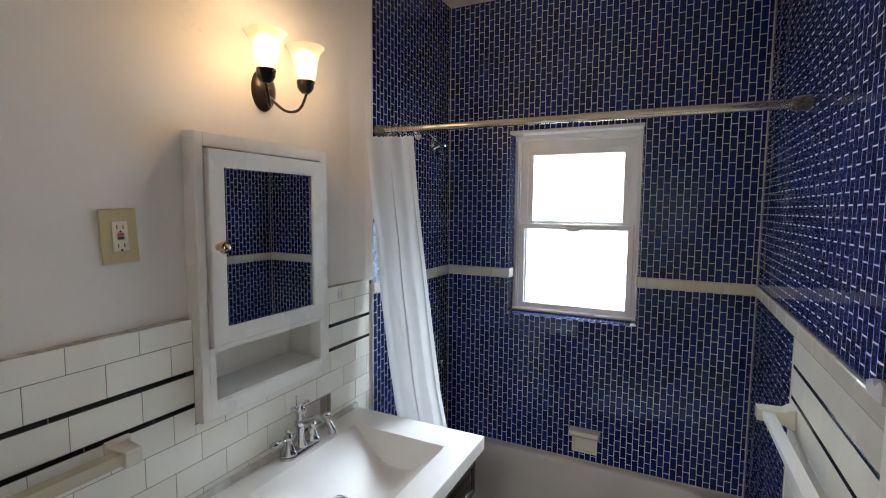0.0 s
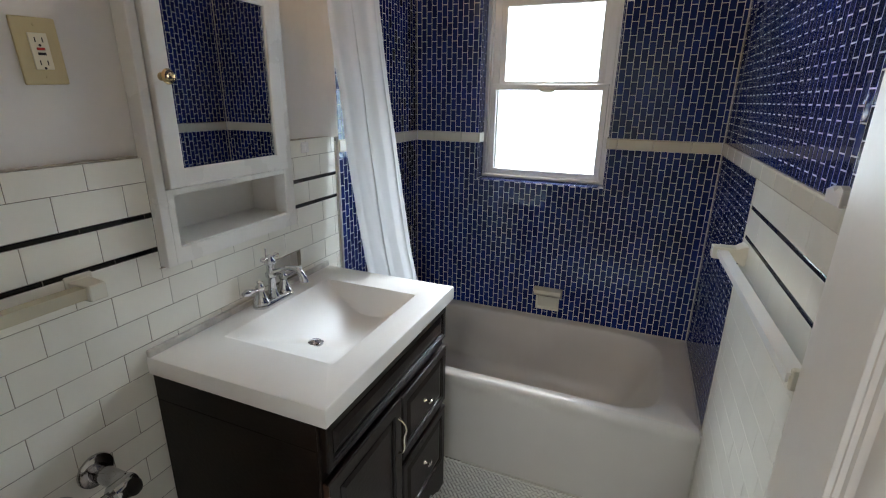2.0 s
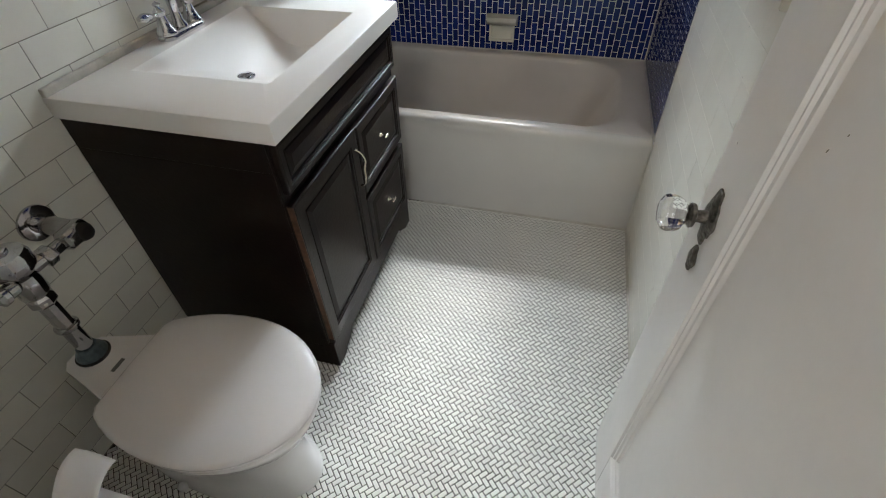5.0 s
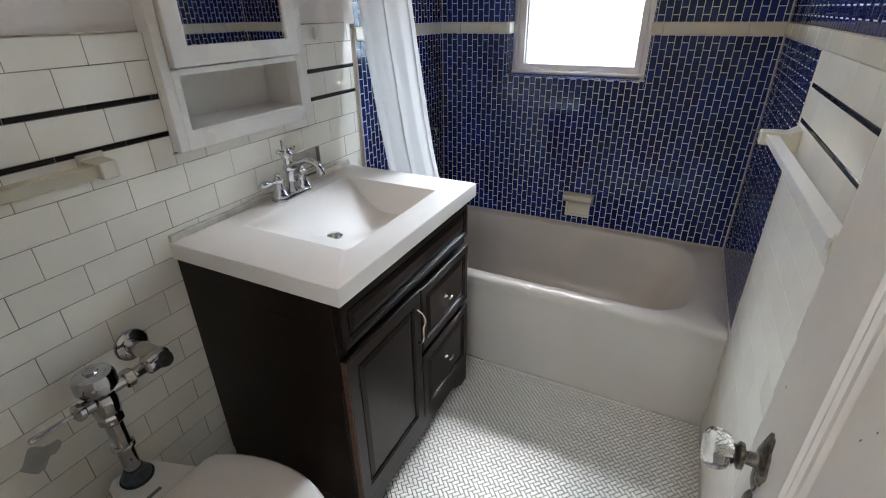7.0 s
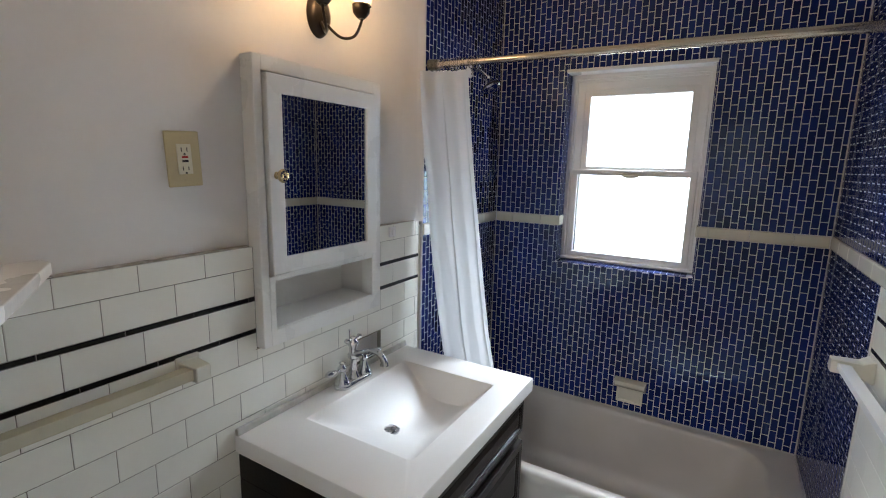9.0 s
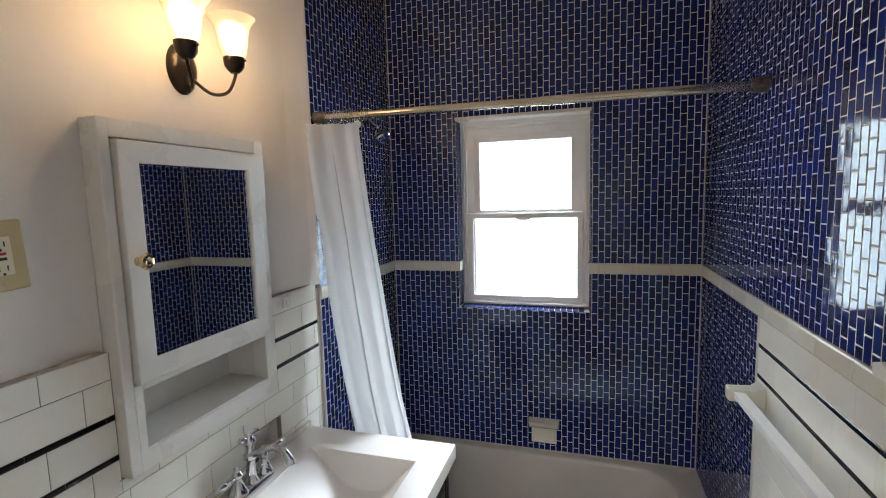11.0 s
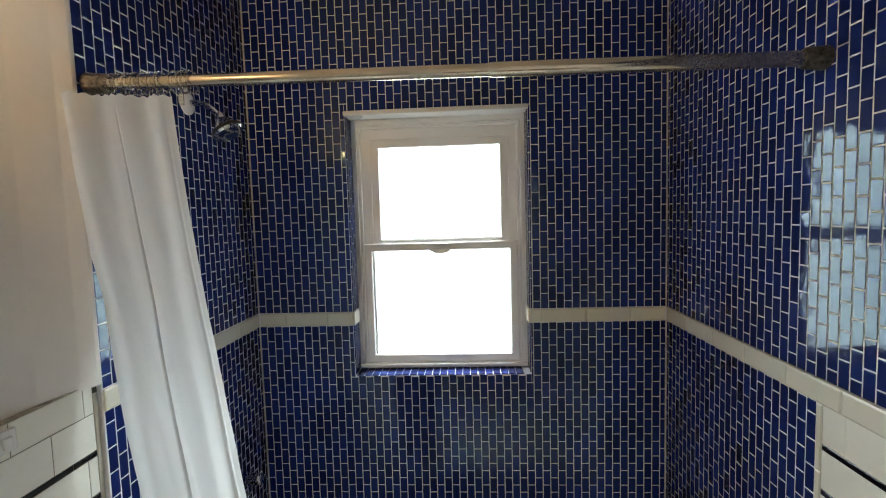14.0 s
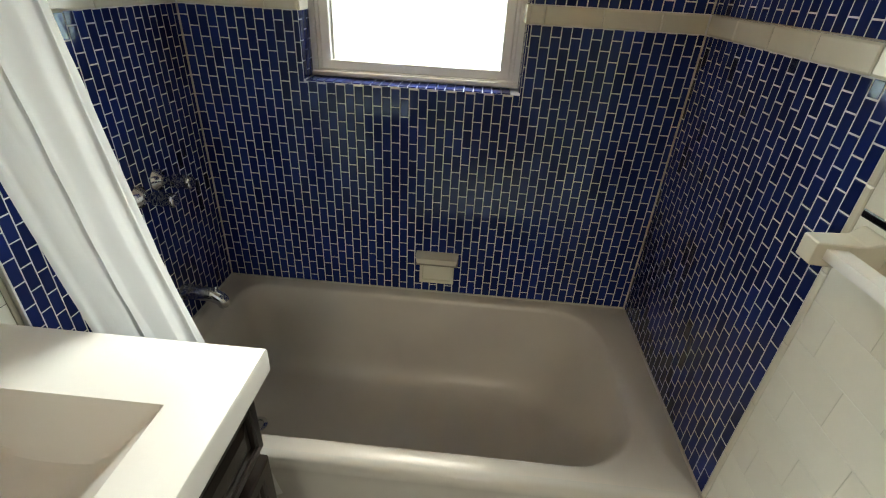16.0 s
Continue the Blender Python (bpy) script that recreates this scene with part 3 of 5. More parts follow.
for s in (-1, 1):
    m = Matrix.Translation((FXc, FYc + s * 0.054, VZ + 0.012))
    part("handle_body", lathe([(0.0275, 0), (0.0275, 0.005), (0.024, 0.010), (0.018, 0.021), (0.0130, 0.036), (0.0115, 0.044), (0.0145, 0.048), (0.0155, 0.056), (0.010, 0.062), (0.0075, 0.067), (0.0105, 0.073), (0.0, 0.080)], m, caps=False), CHROME, fau, smooth=True)
    tip = (FXc + 0.010, FYc + s * 0.135, VZ + 0.074)
    a = (FXc, FYc + s * 0.055, VZ + 0.060)
    mid = tuple((p + q) / 2 for p, q in zip(a, tip))
    part("lever", tube([a, tuple((2 * p + q) / 3 for p, q in zip(a, tip)), mid, tuple((p + 3 * q) / 4 for p, q in zip(a, tip)), tip], [0.006, 0.0055, 0.009, 0.0120, 0.006], 12), CHROME, fau, "curved chrome lever", smooth=True)
m = Matrix.Translation((FXc, FYc, VZ + 0.012))
part("spout_column", lathe([(0.0225, 0), (0.0215, 0.009), (0.015, 0.020), (0.0125, 0.046), (0.0135, 0.068), (0.0190, 0.074), (0.0190, 0.085), (0.0135, 0.091), (0.0140, 0.110), (0.0190, 0.118), (0.0190, 0.127), (0.012, 0.136), (0.010, 0.143), (0.0, 0.149)], m, caps=False), CHROME, fau, smooth=True)
for s in (-1, 1):
    part("cross_ball", tube([(FXc, FYc + s * 0.012, VZ + 0.148), (FXc, FYc + s * 0.022, VZ + 0.149), (FXc, FYc + s * 0.030, VZ + 0.150), (FXc, FYc + s * 0.038, VZ + 0.150)], [0.005, 0.005, 0.009, 0.005], 12), CHROME, fau, smooth=True)
part("lift_rod", tube([(FXc - 0.016, FYc, VZ + 0.12), (FXc - 0.016, FYc, VZ + 0.165), (FXc - 0.016, FYc, VZ + 0.178)], [0.002, 0.002, 0.0035], 8), CHROME, fau)
sp = [(FXc + 0.008, FYc, VZ + 0.098), (FXc + 0.035, FYc, VZ + 0.108), (FXc + 0.075, FYc, VZ + 0.125), (FXc + 0.110, FYc, VZ + 0.122), (FXc + 0.128, FYc, VZ + 0.102), (FXc + 0.130, FYc, VZ + 0.088)]
part("spout", tube(sp, [0.012, 0.0100, 0.0092, 0.0098, 0.0110, 0.0145], 16), CHROME, fau, "arched chrome spout", smooth=True)

# ---- medicine cabinet ----
med = thing("medicine_cabinet", "white built-in medicine cabinet, mirrored door ajar, open shelf below", "medicine cabinet", at=(0.0, 1.53, 1.09))
MX = 0.020
bm = bmesh.new()
f0, f1, g0, g1 = 1.282, 1.783, 1.088, 1.850
box(PX + 0.0005, MX, f0, MED[0], g0, g1, 0.003, 2, bm)
box(PX + 0.0005, MX, MED[1], f1, g0, g1, 0.003, 2, bm)
box(PX + 0.0005, MX - 0.0004, MED[0] - 0.001, MED[1] + 0.001, g0, NICHE[2], 0.002, 2, bm)
box(PX + 0.0005, MX - 0.0004, MED[0] - 0.001, MED[1] + 0.001, MED[3], g1, 0.002, 2, bm)
box(-0.14, MX - 0.002, MED[0] + 0.0005, MED[1] - 0.0005, NICHE[3] + 0.001, NICHE[3] + 0.016, 0.001, 1, bm)
for a, b in ((MED[0] - 0.0005, NICHE[0]), (NICHE[1], MED[1] + 0.0005)):
    box(PX + 0.0005, MX - 0.0003, a, b, g0 + 0.001, NICHE[3] + 0.015, 0.002, 2, bm)
part("face_frame", bm, PAINT, med)
bm = bmesh.new()
box(-0.145, -0.130, MED[0] + 0.001, MED[1] - 0.001, NICHE[2] + 0.001, MED[3] - 0.001, 0, 1, bm)
box(-0.13, MX - 0.003, MED[0] + 0.0004, MED[1] - 0.0004, NICHE[2] + 0.0002, NICHE[2] + 0.004, 0, 1, bm)
part("shelf_recess", bm, PAINT, med)
HINGE = Matrix.Translation((MX - 0.003, 1.742, 1.288)) @ pose(0, 0, 0, 0, 0, -0.5)
dw, dh = 0.430, 0.520
bm = bmesh.new()


def ring_yz(y0, y1, z0, z1, w, x0, x1, bevel, bm, m=Matrix()):
    def rect(i, x):
        return [m @ Vector(p) for p in ((x, y0 + i, z0 + i), (x, y1 - i, z0 + i), (x, y1 - i, z1 - i), (x, y0 + i, z1 - i))]
    k = bevel
    band([rect(0, x0), rect(0, x1 - k), rect(k * 0.3, x1 - k * 0.3), rect(k, x1), rect(w - k, x1), rect(w - k * 0.3, x1 - k * 0.3), rect(w, x1 - k), rect(w, x0)], bm)


ring_yz(-dw, 0, 0, dh, 0.047, 0.0, 0.020, 0.003, bm, HINGE)
mdoor = part("cabinet_door", bm, PAINT, med, "white painted mirror door standing slightly ajar")
bm = box(0.010, 0.0125, -dw + 0.044, -0.044, 0.044, dh - 0.044)
bmesh.ops.transform(bm, matrix=HINGE, verts=bm.verts)
part("mirror", bm, MIRROR, med, "old silvered mirror with a bevelled edge")
bm = bmesh.new()
ring_yz(-dw + 0.045, -0.045, 0.045, dh - 0.045, 0.010, 0.012, 0.0136, 0.0007, bm, HINGE)
part("mirror_bevel", bm, MIRROR, med)
m = HINGE @ Matrix.Translation((0.020, -dw + 0.022, 0.265)) @ pose(0, 0, 0, 0, 90, 0)
part("knob", lathe([(0.010, 0), (0.007, 0.004), (0.007, 0.012), (0.015, 0.017), (0.018, 0.023), (0.014, 0.029), (0.009, 0.030), (0.005, 0.027)], m), BRASS, med, "reeded brass knob", smooth=True)

# outlet
outlet = thing("wall_outlet", "almond plastic wall outlet with two sockets and a red reset button", "outlet", at=(PX, 1.122, 1.59))
OY, OZ = 1.1215, 1.590
bm = box(PX + 0.0003, PX + 0.007, OY - 0.040, OY + 0.040, OZ - 0.062, OZ + 0.062, 0.003)
part("cover_plate", bm, ALMOND, outlet)
part("socket_face", box(PX + 0.007, PX + 0.010, OY - 0.0165, OY + 0.0165, OZ - 0.0335, OZ + 0.0335, 0.001), IVORY, outlet, "ivory socket face")
for dz_ in (-0.021, 0.021):
    for dy in (-0.0065, 0.0065):
        part("slot", box(PX + 0.0098, PX + 0.0104, OY + dy - 0.001, OY + dy + 0.001, OZ + dz_ - 0.0045, OZ + dz_ + 0.0045), SLOT, outlet)
    part("ground_hole", lathe([(0.0024, 0), (0.0024, 0.0006)], Matrix.Translation((PX + 0.0098, OY, OZ + dz_ - 0.010)) @ pose(0, 0, 0, 0, 90, 0), 10), SLOT, outlet)
part("reset_button", box(PX + 0.0098, PX + 0.0118, OY - 0.007, OY + 0.007, OZ + 0.002, OZ + 0.007, 0.0005), RED, outlet, "red button")
part("test_button", box(PX + 0.0098, PX + 0.0118, OY - 0.007, OY + 0.007, OZ - 0.007, OZ - 0.002, 0.0005), SLOT, outlet, "black button")
for dz_ in (-0.048, 0.048):
    part("screw", lathe([(0.003, 0), (0.0025, 0.001)], Matrix.Translation((PX + 0.0068, OY, OZ + dz_)) @ pose(0, 0, 0, 0, 90, 0), 10), ALMOND, outlet)

outlet.matrix_basis = outlet.matrix_basis @ pose(0, 0, 0, 2.5, 0, 0)

# sconce
sc = thing("wall_sconce", "dark bronze two-arm wall sconce with lit frosted glass shades", "wall lamp", at=(PX, 1.565, 2.0))
SY, SZ = 1.553, 2.007
bm = lathe([(0.062, 0), (0.060, 0.006), (0.050, 0.016), (0.030, 0.024), (0.0, 0.027)], Matrix.Translation((PX, SY, SZ)) @ Matrix.Diagonal((1, 0.72, 1.0, 1)) @ pose(0, 0, 0, 0, 90, 0), 32, caps=False)
part("back_plate", bm, BRONZE, sc, smooth=True)
for (bx, by_, bz) in BULBS:
    s = 1 if by_ > SY else -1
    base_z = bz - 0.075
    part("arm", tube([(PX + 0.02, SY + s * 0.008, SZ - 0.02), (0.03, SY + s * 0.03, SZ - 0.058), (bx - 0.01, by_ - s * 0.02, SZ - 0.055), (bx, by_, base_z - 0.02), (bx, by_, base_z)], 0.0042, 10), BRONZE, sc, "curved bronze arm", smooth=True)
    part("socket_cup", lathe([(0.010, -0.012), (0.017, -0.006), (0.024, 0.004), (0.026, 0.018), (0.026, 0.026), (0.020, 0.027)], Matrix.Translation((bx, by_, base_z))), BRONZE, sc, smooth=True)
    part("thumb_screw", rod((bx + 0.024, by_, base_z + 0.016), (bx + 0.036, by_, base_z + 0.016), 0.0025, 8), BRONZE, sc)
    prof = [(0.023, 0.022), (0.030, 0.033), (0.035, 0.058), (0.038, 0.083), (0.044, 0.106), (0.058, 0.124)]
    inner = [(r - 0.0022, z) for r, z in prof[::-1]]
    ob = part("shade", lathe(prof + inner, Matrix.Translation((bx, by_, base_z)), 40, caps=False), FROST, sc, "bell-shaped frosted glass shade", smooth=60)
    ob.visible_shadow = False
    ob = part("bulb", lathe([(0.010, 0.025), (0.012, 0.040), (0.022, 0.066), (0.028, 0.085), (0.024, 0.104), (0.008, 0.113)], Matrix.Translation((bx, by_, base_z)), 20), BULB, sc, "glowing bulb", smooth=True)
    ob.visible_shadow = False

# ---- shower ----
RY, RZ = 2.115, 1.970
RR = 1.956


def rz(x):
    return RZ + (RR - RZ) * x / W


rodo = thing("shower_rod", "nickel tension rod spanning the tub alcove", "shower rod", at=(0, RY, RZ))
part("tube_thin", rod((0.003, RY, rz(0)), (0.90, RY, rz(0.9)), 0.0125), NICKEL, rodo, smooth=True)
part("tube_thick", rod((0.80, RY, rz(0.8)), (1.40, RY, rz(1.4)), 0.0145), NICKEL, rodo, smooth=True)
for x0, x1 in ((0.001, 0.045), (W - 0.001, W - 0.045)):
    s = 1 if x1 > x0 else -1
    part("end_cap", lathe([(0.021, 0), (0.022, 0.004), (0.019, 0.040), (0.016, 0.045)], along((x0, RY, rz(x0)), (x1, RY, rz(x1)))), PEWTER, rodo, "grey rubber end cap", smooth=True)
for i in range(12):
    x = 0.022 + 0.0165 * i + (0.012 if i > 8 else 0)
    hook = thing("curtain_ring", "clear plastic shower curtain ring", "curtain ring", "rings on the shower rod", at=(x, RY, RZ))
    pts = [(x + 0.003 * math.sin(a), RY + 0.019 * math.sin(a), RZ - 0.004 + 0.021 * math.cos(a)) for a in [2 * math.pi * k / 14 for k in range(15)]]
    part("ring", tube(pts, 0.0022, 7, None, 2), CLEAR, hook, smooth=True)
    if i % 3 == 0:
        part("hook", box(x - 0.006, x + 0.006, RY + 0.0145, RY + 0.0165, RZ - 0.045, RZ - 0.022, 0.0007), CLEAR, hook, "clear flat hook")

# curtain
bm = bmesh.new()
TOPZ, BOTZ = RZ - 0.030, 0.30
NS, NR = 220, 60
rowsv = []
rc = random.Random(5)
for r in range(NR + 1):
    t = r / NR
    z = TOPZ + (BOTZ - TOPZ) * t
    top_pull = max(0, 1 - 4 * t)
    xa = -0.007 - 0.013 * top_pull + 0.245 * t ** 1.9
    xb = 0.172 + 0.245 * t ** 1.15 + 0.10 * max(0, t - 0.6)
    row = []
    for s in range(NS + 1):
        u = s / NS
        ph = 2 * math.pi * (u * 3.1 + 0.12 * math.sin(2.2 * t + 1.3) + 0.12 * math.sin(6 * u + t))
        amp = (0.0045 + 0.004 * t) * (0.65 + 0.35 * math.sin(9 * u + 1)) + 0.006 * max(0, 1 - 9 * t)
        x = xa + (xb - xa) * u + 0.004 * math.sin(2 * ph) * t * (1 - (2 * u - 1) ** 2)
        yc = RY - 0.006 - 0.030 * t - (0.012 * (1 - t) + 0.055 * top_pull) * (1 - u) ** 2
        y = yc + amp * math.sin(ph) + 0.004 * noise.noise(Vector((u * 5, z * 3.5, 0))) + (0.0012 + 0.002 * t) * noise.noise(Vector((u * 9 + z * 4, z * 11, 4))) + 0.0022 * t * max(0, noise.noise(Vector((u * 4 - z * 9, z * 5, 9)))) ** 0.5
        y += 0.009 * min(1, 3 * t) * (math.exp(-((u - 0.50 + 0.05 * t) / 0.010) ** 2) + 0.6 * math.exp(-((u - 0.93) / 0.012) ** 2))
        zz = z + (0.0018 * math.sin(2 * math.pi * u * 13) if r == 0 else 0)
        row.append(bm.verts.new((x, y, zz)))
    rowsv.append(row)
for a, b in zip(rowsv, rowsv[1:]):
    for s in range(NS):
        bm.faces.new((a[s], a[s + 1], b[s + 1], b[s]))
cur = thing("shower_curtain", "white fabric shower curtain drawn to one side in long folds", "shower curtain", at=(0.1, RY, 0.3))
part("curtain_cloth", bm, FABRIC, cur, smooth=180)

sh = thing("wall_shower", "chrome shower head on a short arm with a white flange", "shower", at=(0, 2.455, 2.01))
part("flange", lathe([(0.034, 0), (0.033, 0.003), (0.022, 0.009), (0.010, 0.012)], along((0.0, 2.455, 2.012), (0.1, 2.455, 2.012))), PORCELAIN, sh, "white round flange", smooth=True)
part("arm", tube([(0.006, 2.455, 2.012), (0.045, 2.455, 2.006), (0.078, 2.450, 1.985), (0.098, 2.446, 1.962)], 0.0085, 12), CHROME, sh, smooth=True)
part("head", lathe([(0.010, -0.012), (0.014, -0.004), (0.013, 0.004), (0.020, 0.012), (0.033, 0.030), (0.039, 0.036), (0.041, 0.046), (0.036, 0.052), (0.0, 0.051)], along((0.096, 2.447, 1.966), (0.130, 2.440, 1.905)), caps=False), CHROME, sh, smooth=True)
part("head_ring", lathe([(0.0395, 0.036), (0.0424, 0.038), (0.0424, 0.044), (0.0395, 0.046)], along((0.096, 2.447, 1.966), (0.130, 2.440, 1.905)), caps=False), RUBBER, sh, "dark ring", smooth=True)

for name, y, z, _ in (("tub_valve_handle", 2.552, 0.888, 0), ("tub_valve_handle", 2.468, 0.872, 0)):
    v = thing(name, "chrome tub tap handle on blue tiles over the tub", "tap", "tub valve handles", at=(0, y, z))
    part("escutcheon", lathe([(0.030, 0), (0.029, 0.004), (0.018, 0.012), (0.014, 0.020)], along((0, y, z), (0.1, y, z))), CHROME, v, smooth=True)
    part("stem", rod((0.012, y, z), (0.045, y, z), 0.010, 16), CHROME, v, smooth=True)
    part("lever", tube([(0.036, y, z), (0.040, y, z), (0.060, y, z), (0.092, y, z), (0.100, y, z)], [0.012, 0.018, 0.020, 0.019, 0.014], 9, None, 4), OLDCHROME, v, "fluted chrome lever", smooth=30)
spt = thing("tub_spout", "chrome tub spout with a diverter knob", "tub spout", at=(0, 2.55, 0.50))
part("spout_body", tube([(0.002, 2.535, 0.530), (0.04, 2.535, 0.531), (0.09, 2.535, 0.527), (0.118, 2.535, 0.512), (0.122, 2.535, 0.492)], [0.026, 0.023, 0.022, 0.020, 0.017], 18), CHROME, spt, smooth=True)
part("diverter", lathe([(0.004, 0), (0.004, 0.012), (0.007, 0.016), (0.006, 0.021)], Matrix.Translation((0.105, 2.535, 0.540)), 12), CHROME, spt, smooth=True)

# soap dish on the tiled wall
soap = thing("soap_dish", "cream ceramic soap dish set in the blue tiles above the tub", "soap dish", at=(0.75, D, 0.52))
sx0, sx1, sz0, sz1 = 0.682, 0.826, 0.462, 0.585
bm = bmesh.new()
ring(sx0 + 0.012, sx1 - 0.012, sz0, sz1 - 0.02, 0.012, D - 0.012, D + 0.002, 0.003, bm)
box(sx0 + 0.02, sx1 - 0.02, D - 0.004, D - 0.001, sz0 + 0.01, sz1 - 0.02, 0, 1, bm)
part("dish_back", bm, BISQUE, soap)
part("dish_shelf", loft([[(sx0, D - 0.001, sz1 - 0.05), (sx1, D - 0.001, sz1 - 0.05), (sx1, D - 0.001, sz1), (sx0, D - 0.001, sz1)], [(sx0 + 0.002, D - 0.030, sz1 - 0.040), (sx1 - 0.002, D - 0.030, sz1 - 0.040), (sx1, D - 0.030, sz1), (sx0, D - 0.030, sz1)],
                         [(sx0 + 0.006, D - 0.048, sz1 - 0.022), (sx1 - 0.006, D - 0.048, sz1 - 0.022), (sx1 - 0.003, D - 0.050, sz1 - 0.004), (sx0 + 0.003, D - 0.050, sz1 - 0.004)]], None, True), BISQUE, soap, smooth=30)

# ---- towel bars ----


def bar_set(name, side, ya, yb, z, out, bar, label, z2=None):
    """A square bar between two ceramic posts."""
    s = 1 if side == "west" else -1
    face = TX if side == "west" else W
    t = thing(name, label, "towel bar", at=(face, (ya + yb) / 2, z))
    z1, z2 = z, z2 or z
    for y, z in ((ya, z), (yb, z2)):
        o = [(face - s * 0.0003, -0.028, 0.030), (face - s * 0.0003, 0.028, 0.030), (face - s * 0.0003, 0.028, -0.030), (face - s * 0.0003, -0.028, -0.030)]
        slim = 0.45 if (s < 0 and y == ya) else 1.5
        mid = [(face + s * (out - 0.035), q * 0.55 * slim, w * 0.62) for _, q, w in o]
        tip = [(face + s * (out - 0.012), q * 0.5 * slim, w * 0.62) for _, q, w in o]
        tip2 = [(face + s * (out + 0.018 * slim), q * 0.42 * slim, w * 0.60) for _, q, w in o]
        bm = loft([[(x, y + q, z + w) for x, q, w in o], [(face + s * 0.008, y + q, z + w) for x, q, w in o], [(x, y + q, z + w) for x, q, w in mid], [(x, y + q, z + w) for x, q, w in tip], [(x, y + q, z + w) for x, q, w in tip2]], None, True)
        bmesh.ops.recalc_face_normals(bm, faces=bm.faces)
        bmesh.ops.bevel(bm, geom=bm.edges, offset=0.002, segments=1, affect="EDGES")
        part("post", bm, BISQUE, t, "cream ceramic post")
    x = face + s * out
    if s > 0:
        bm = box(x - 0.016, x + 0.016, ya, yb, -0.013, 0.013, 0.0015)
    else:
        pr = [(-0.014, 0.010), (0.014, 0.010), (0.014, -0.012), (0.010, -0.012), (0.010, 0.005), (-0.010, 0.005), (-0.010, -0.006), (-0.014, -0.006)]
        bm = prism([(x + p, q) for p, q in pr], -yb, -ya, Matrix(((1, 0, 0, 0), (0, 0, -1, 0), (0, 1, 0, 0), (0, 0, 0, 1))))
        bmesh.ops.recalc_face_normals(bm, faces=bm.faces)
    for v in bm.verts:
        v.co.z += z1 + (z2 - z1) * (v.co.y - ya) / (yb - ya)
    part("bar", bm, bar, t)
    return t


bar_set("towel_bar", "west", 0.56, 1.085, 1.106, 0.040, YELLOWED, "yellowed square towel bar between ceramic posts on cream tiles")
BARW = material("white_bar", (0.82, 0.82, 0.80), 0.18)
bar_set("towel_bar", "east", 1.284, 2.050, 1.110, 0.062, BARW, "white square towel bar between ceramic posts beside the door", 1.090)

# corner shelf
shelf = thing("corner_shelf", "white painted triangular corner shelf above the tile cap", "shelf", at=(PX, NEAR, 1.385))
part("shelf_board", prism([(PX + 0.001, NEAR + 0.001), (0.62, NEAR + 0.001), (0.012, 0.842), (PX + 0.001, 0.842)], 1.382, 1.402, Matrix(), 0.002), PAINT, shelf)

# ---- toilet ----
TY = 0.874
toi = thing("toilet", "white porcelain flush-valve toilet with the seat lid closed", "toilet", at=(0.35, TY, 0))


def egg(cx, x0, x1, hw, z, n=48, p=2.0, back=None):
    """An egg outline: blunt at x0, round at x1."""
    out = []
    for i in range(n):
        a = 2 * math.pi * i / n
        c, s = math.cos(a), math.sin(a)
        rx = (x1 - cx) if c > 0 else (cx - x0) * 1.32
        out.append((max(cx + rx * c, x0 + 0.004 * abs(s)), TY + hw * s, z))
    return out


body = [egg(0.38, 0.12, 0.610, 0.120, 0.0), egg(0.38, 0.12, 0.610, 0.120, 0.015), egg(0.38, 0.13, 0.595, 0.104, 0.04), egg(0.38, 0.13, 0.585, 0.100, 0.12), egg(0.38, 0.12, 0.600, 0.118, 0.22),
        egg(0.41, 0.16, 0.645, 0.152, 0.30), egg(0.43, 0.22, 0.668, 0.168, 0.35), egg(0.44, 0.25, 0.678, 0.174, 0.378), egg(0.44, 0.255, 0.674, 0.170, 0.386)]
part("bowl", loft(body, None, True), PORCELAIN, toi, smooth=60)
deck = [(0.060, TY - 0.024), (0.078, TY - 0.044), (0.16, TY - 0.068), (0.24, TY - 0.095), (0.33, TY - 0.145), (0.33, TY + 0.150), (0.24, TY + 0.108), (0.16, TY + 0.082), (0.085, TY + 0.060), (0.060, TY + 0.038)]
bm = loft([[(0.05 + (x - 0.05) * 0.8, TY + (y - TY) * 0.6, 0.22) for x, y in deck], [(x, TY + (y - TY) * 0.92, 0.32) for x, y in deck], [(x, y, 0.365) for x, y in deck], [(x, y, 0.382) for x, y in deck], [(0.05 + (x - 0.05) * 0.985, TY + (y - TY) * 0.96, 0.388) for x, y in deck]], None, True)
part("deck", bm, PORCELAIN, toi, smooth=50)
part("seat", loft([egg(0.45, 0.245, 0.670, 0.172, 0.388), egg(0.45, 0.242, 0.683, 0.178, 0.393), egg(0.45, 0.242, 0.683, 0.178, 0.402), egg(0.45, 0.246, 0.670, 0.172, 0.406)], None, True), SEAT, toi, "white plastic seat", smooth=50)
part("lid", loft([egg(0.45, 0.240, 0.679, 0.176, 0.408), egg(0.45, 0.236, 0.685, 0.180, 0.412), egg(0.45, 0.236, 0.684, 0.180, 0.418), egg(0.45, 0.243, 0.675, 0.172, 0.424), egg(0.45, 0.27, 0.64, 0.145, 0.4275), egg(0.45, 0.35, 0.55, 0.07, 0.429)], None, True), SEAT, toi, "white plastic lid, closed", smooth=60)
for s in (-1, 1):
    part("hinge_cap", box(0.222, 0.246, TY + s * 0.070 - 0.014, TY + s * 0.070 + 0.014, 0.388, 0.410, 0.004), SEAT, toi)
    part("bolt_cap", lathe([(0.014, 0), (0.013, 0.012), (0.006, 0.018)], Matrix.Translation((0.27, TY + s * 0.118, 0.012)), 14), PORCELAIN, toi, smooth=True)
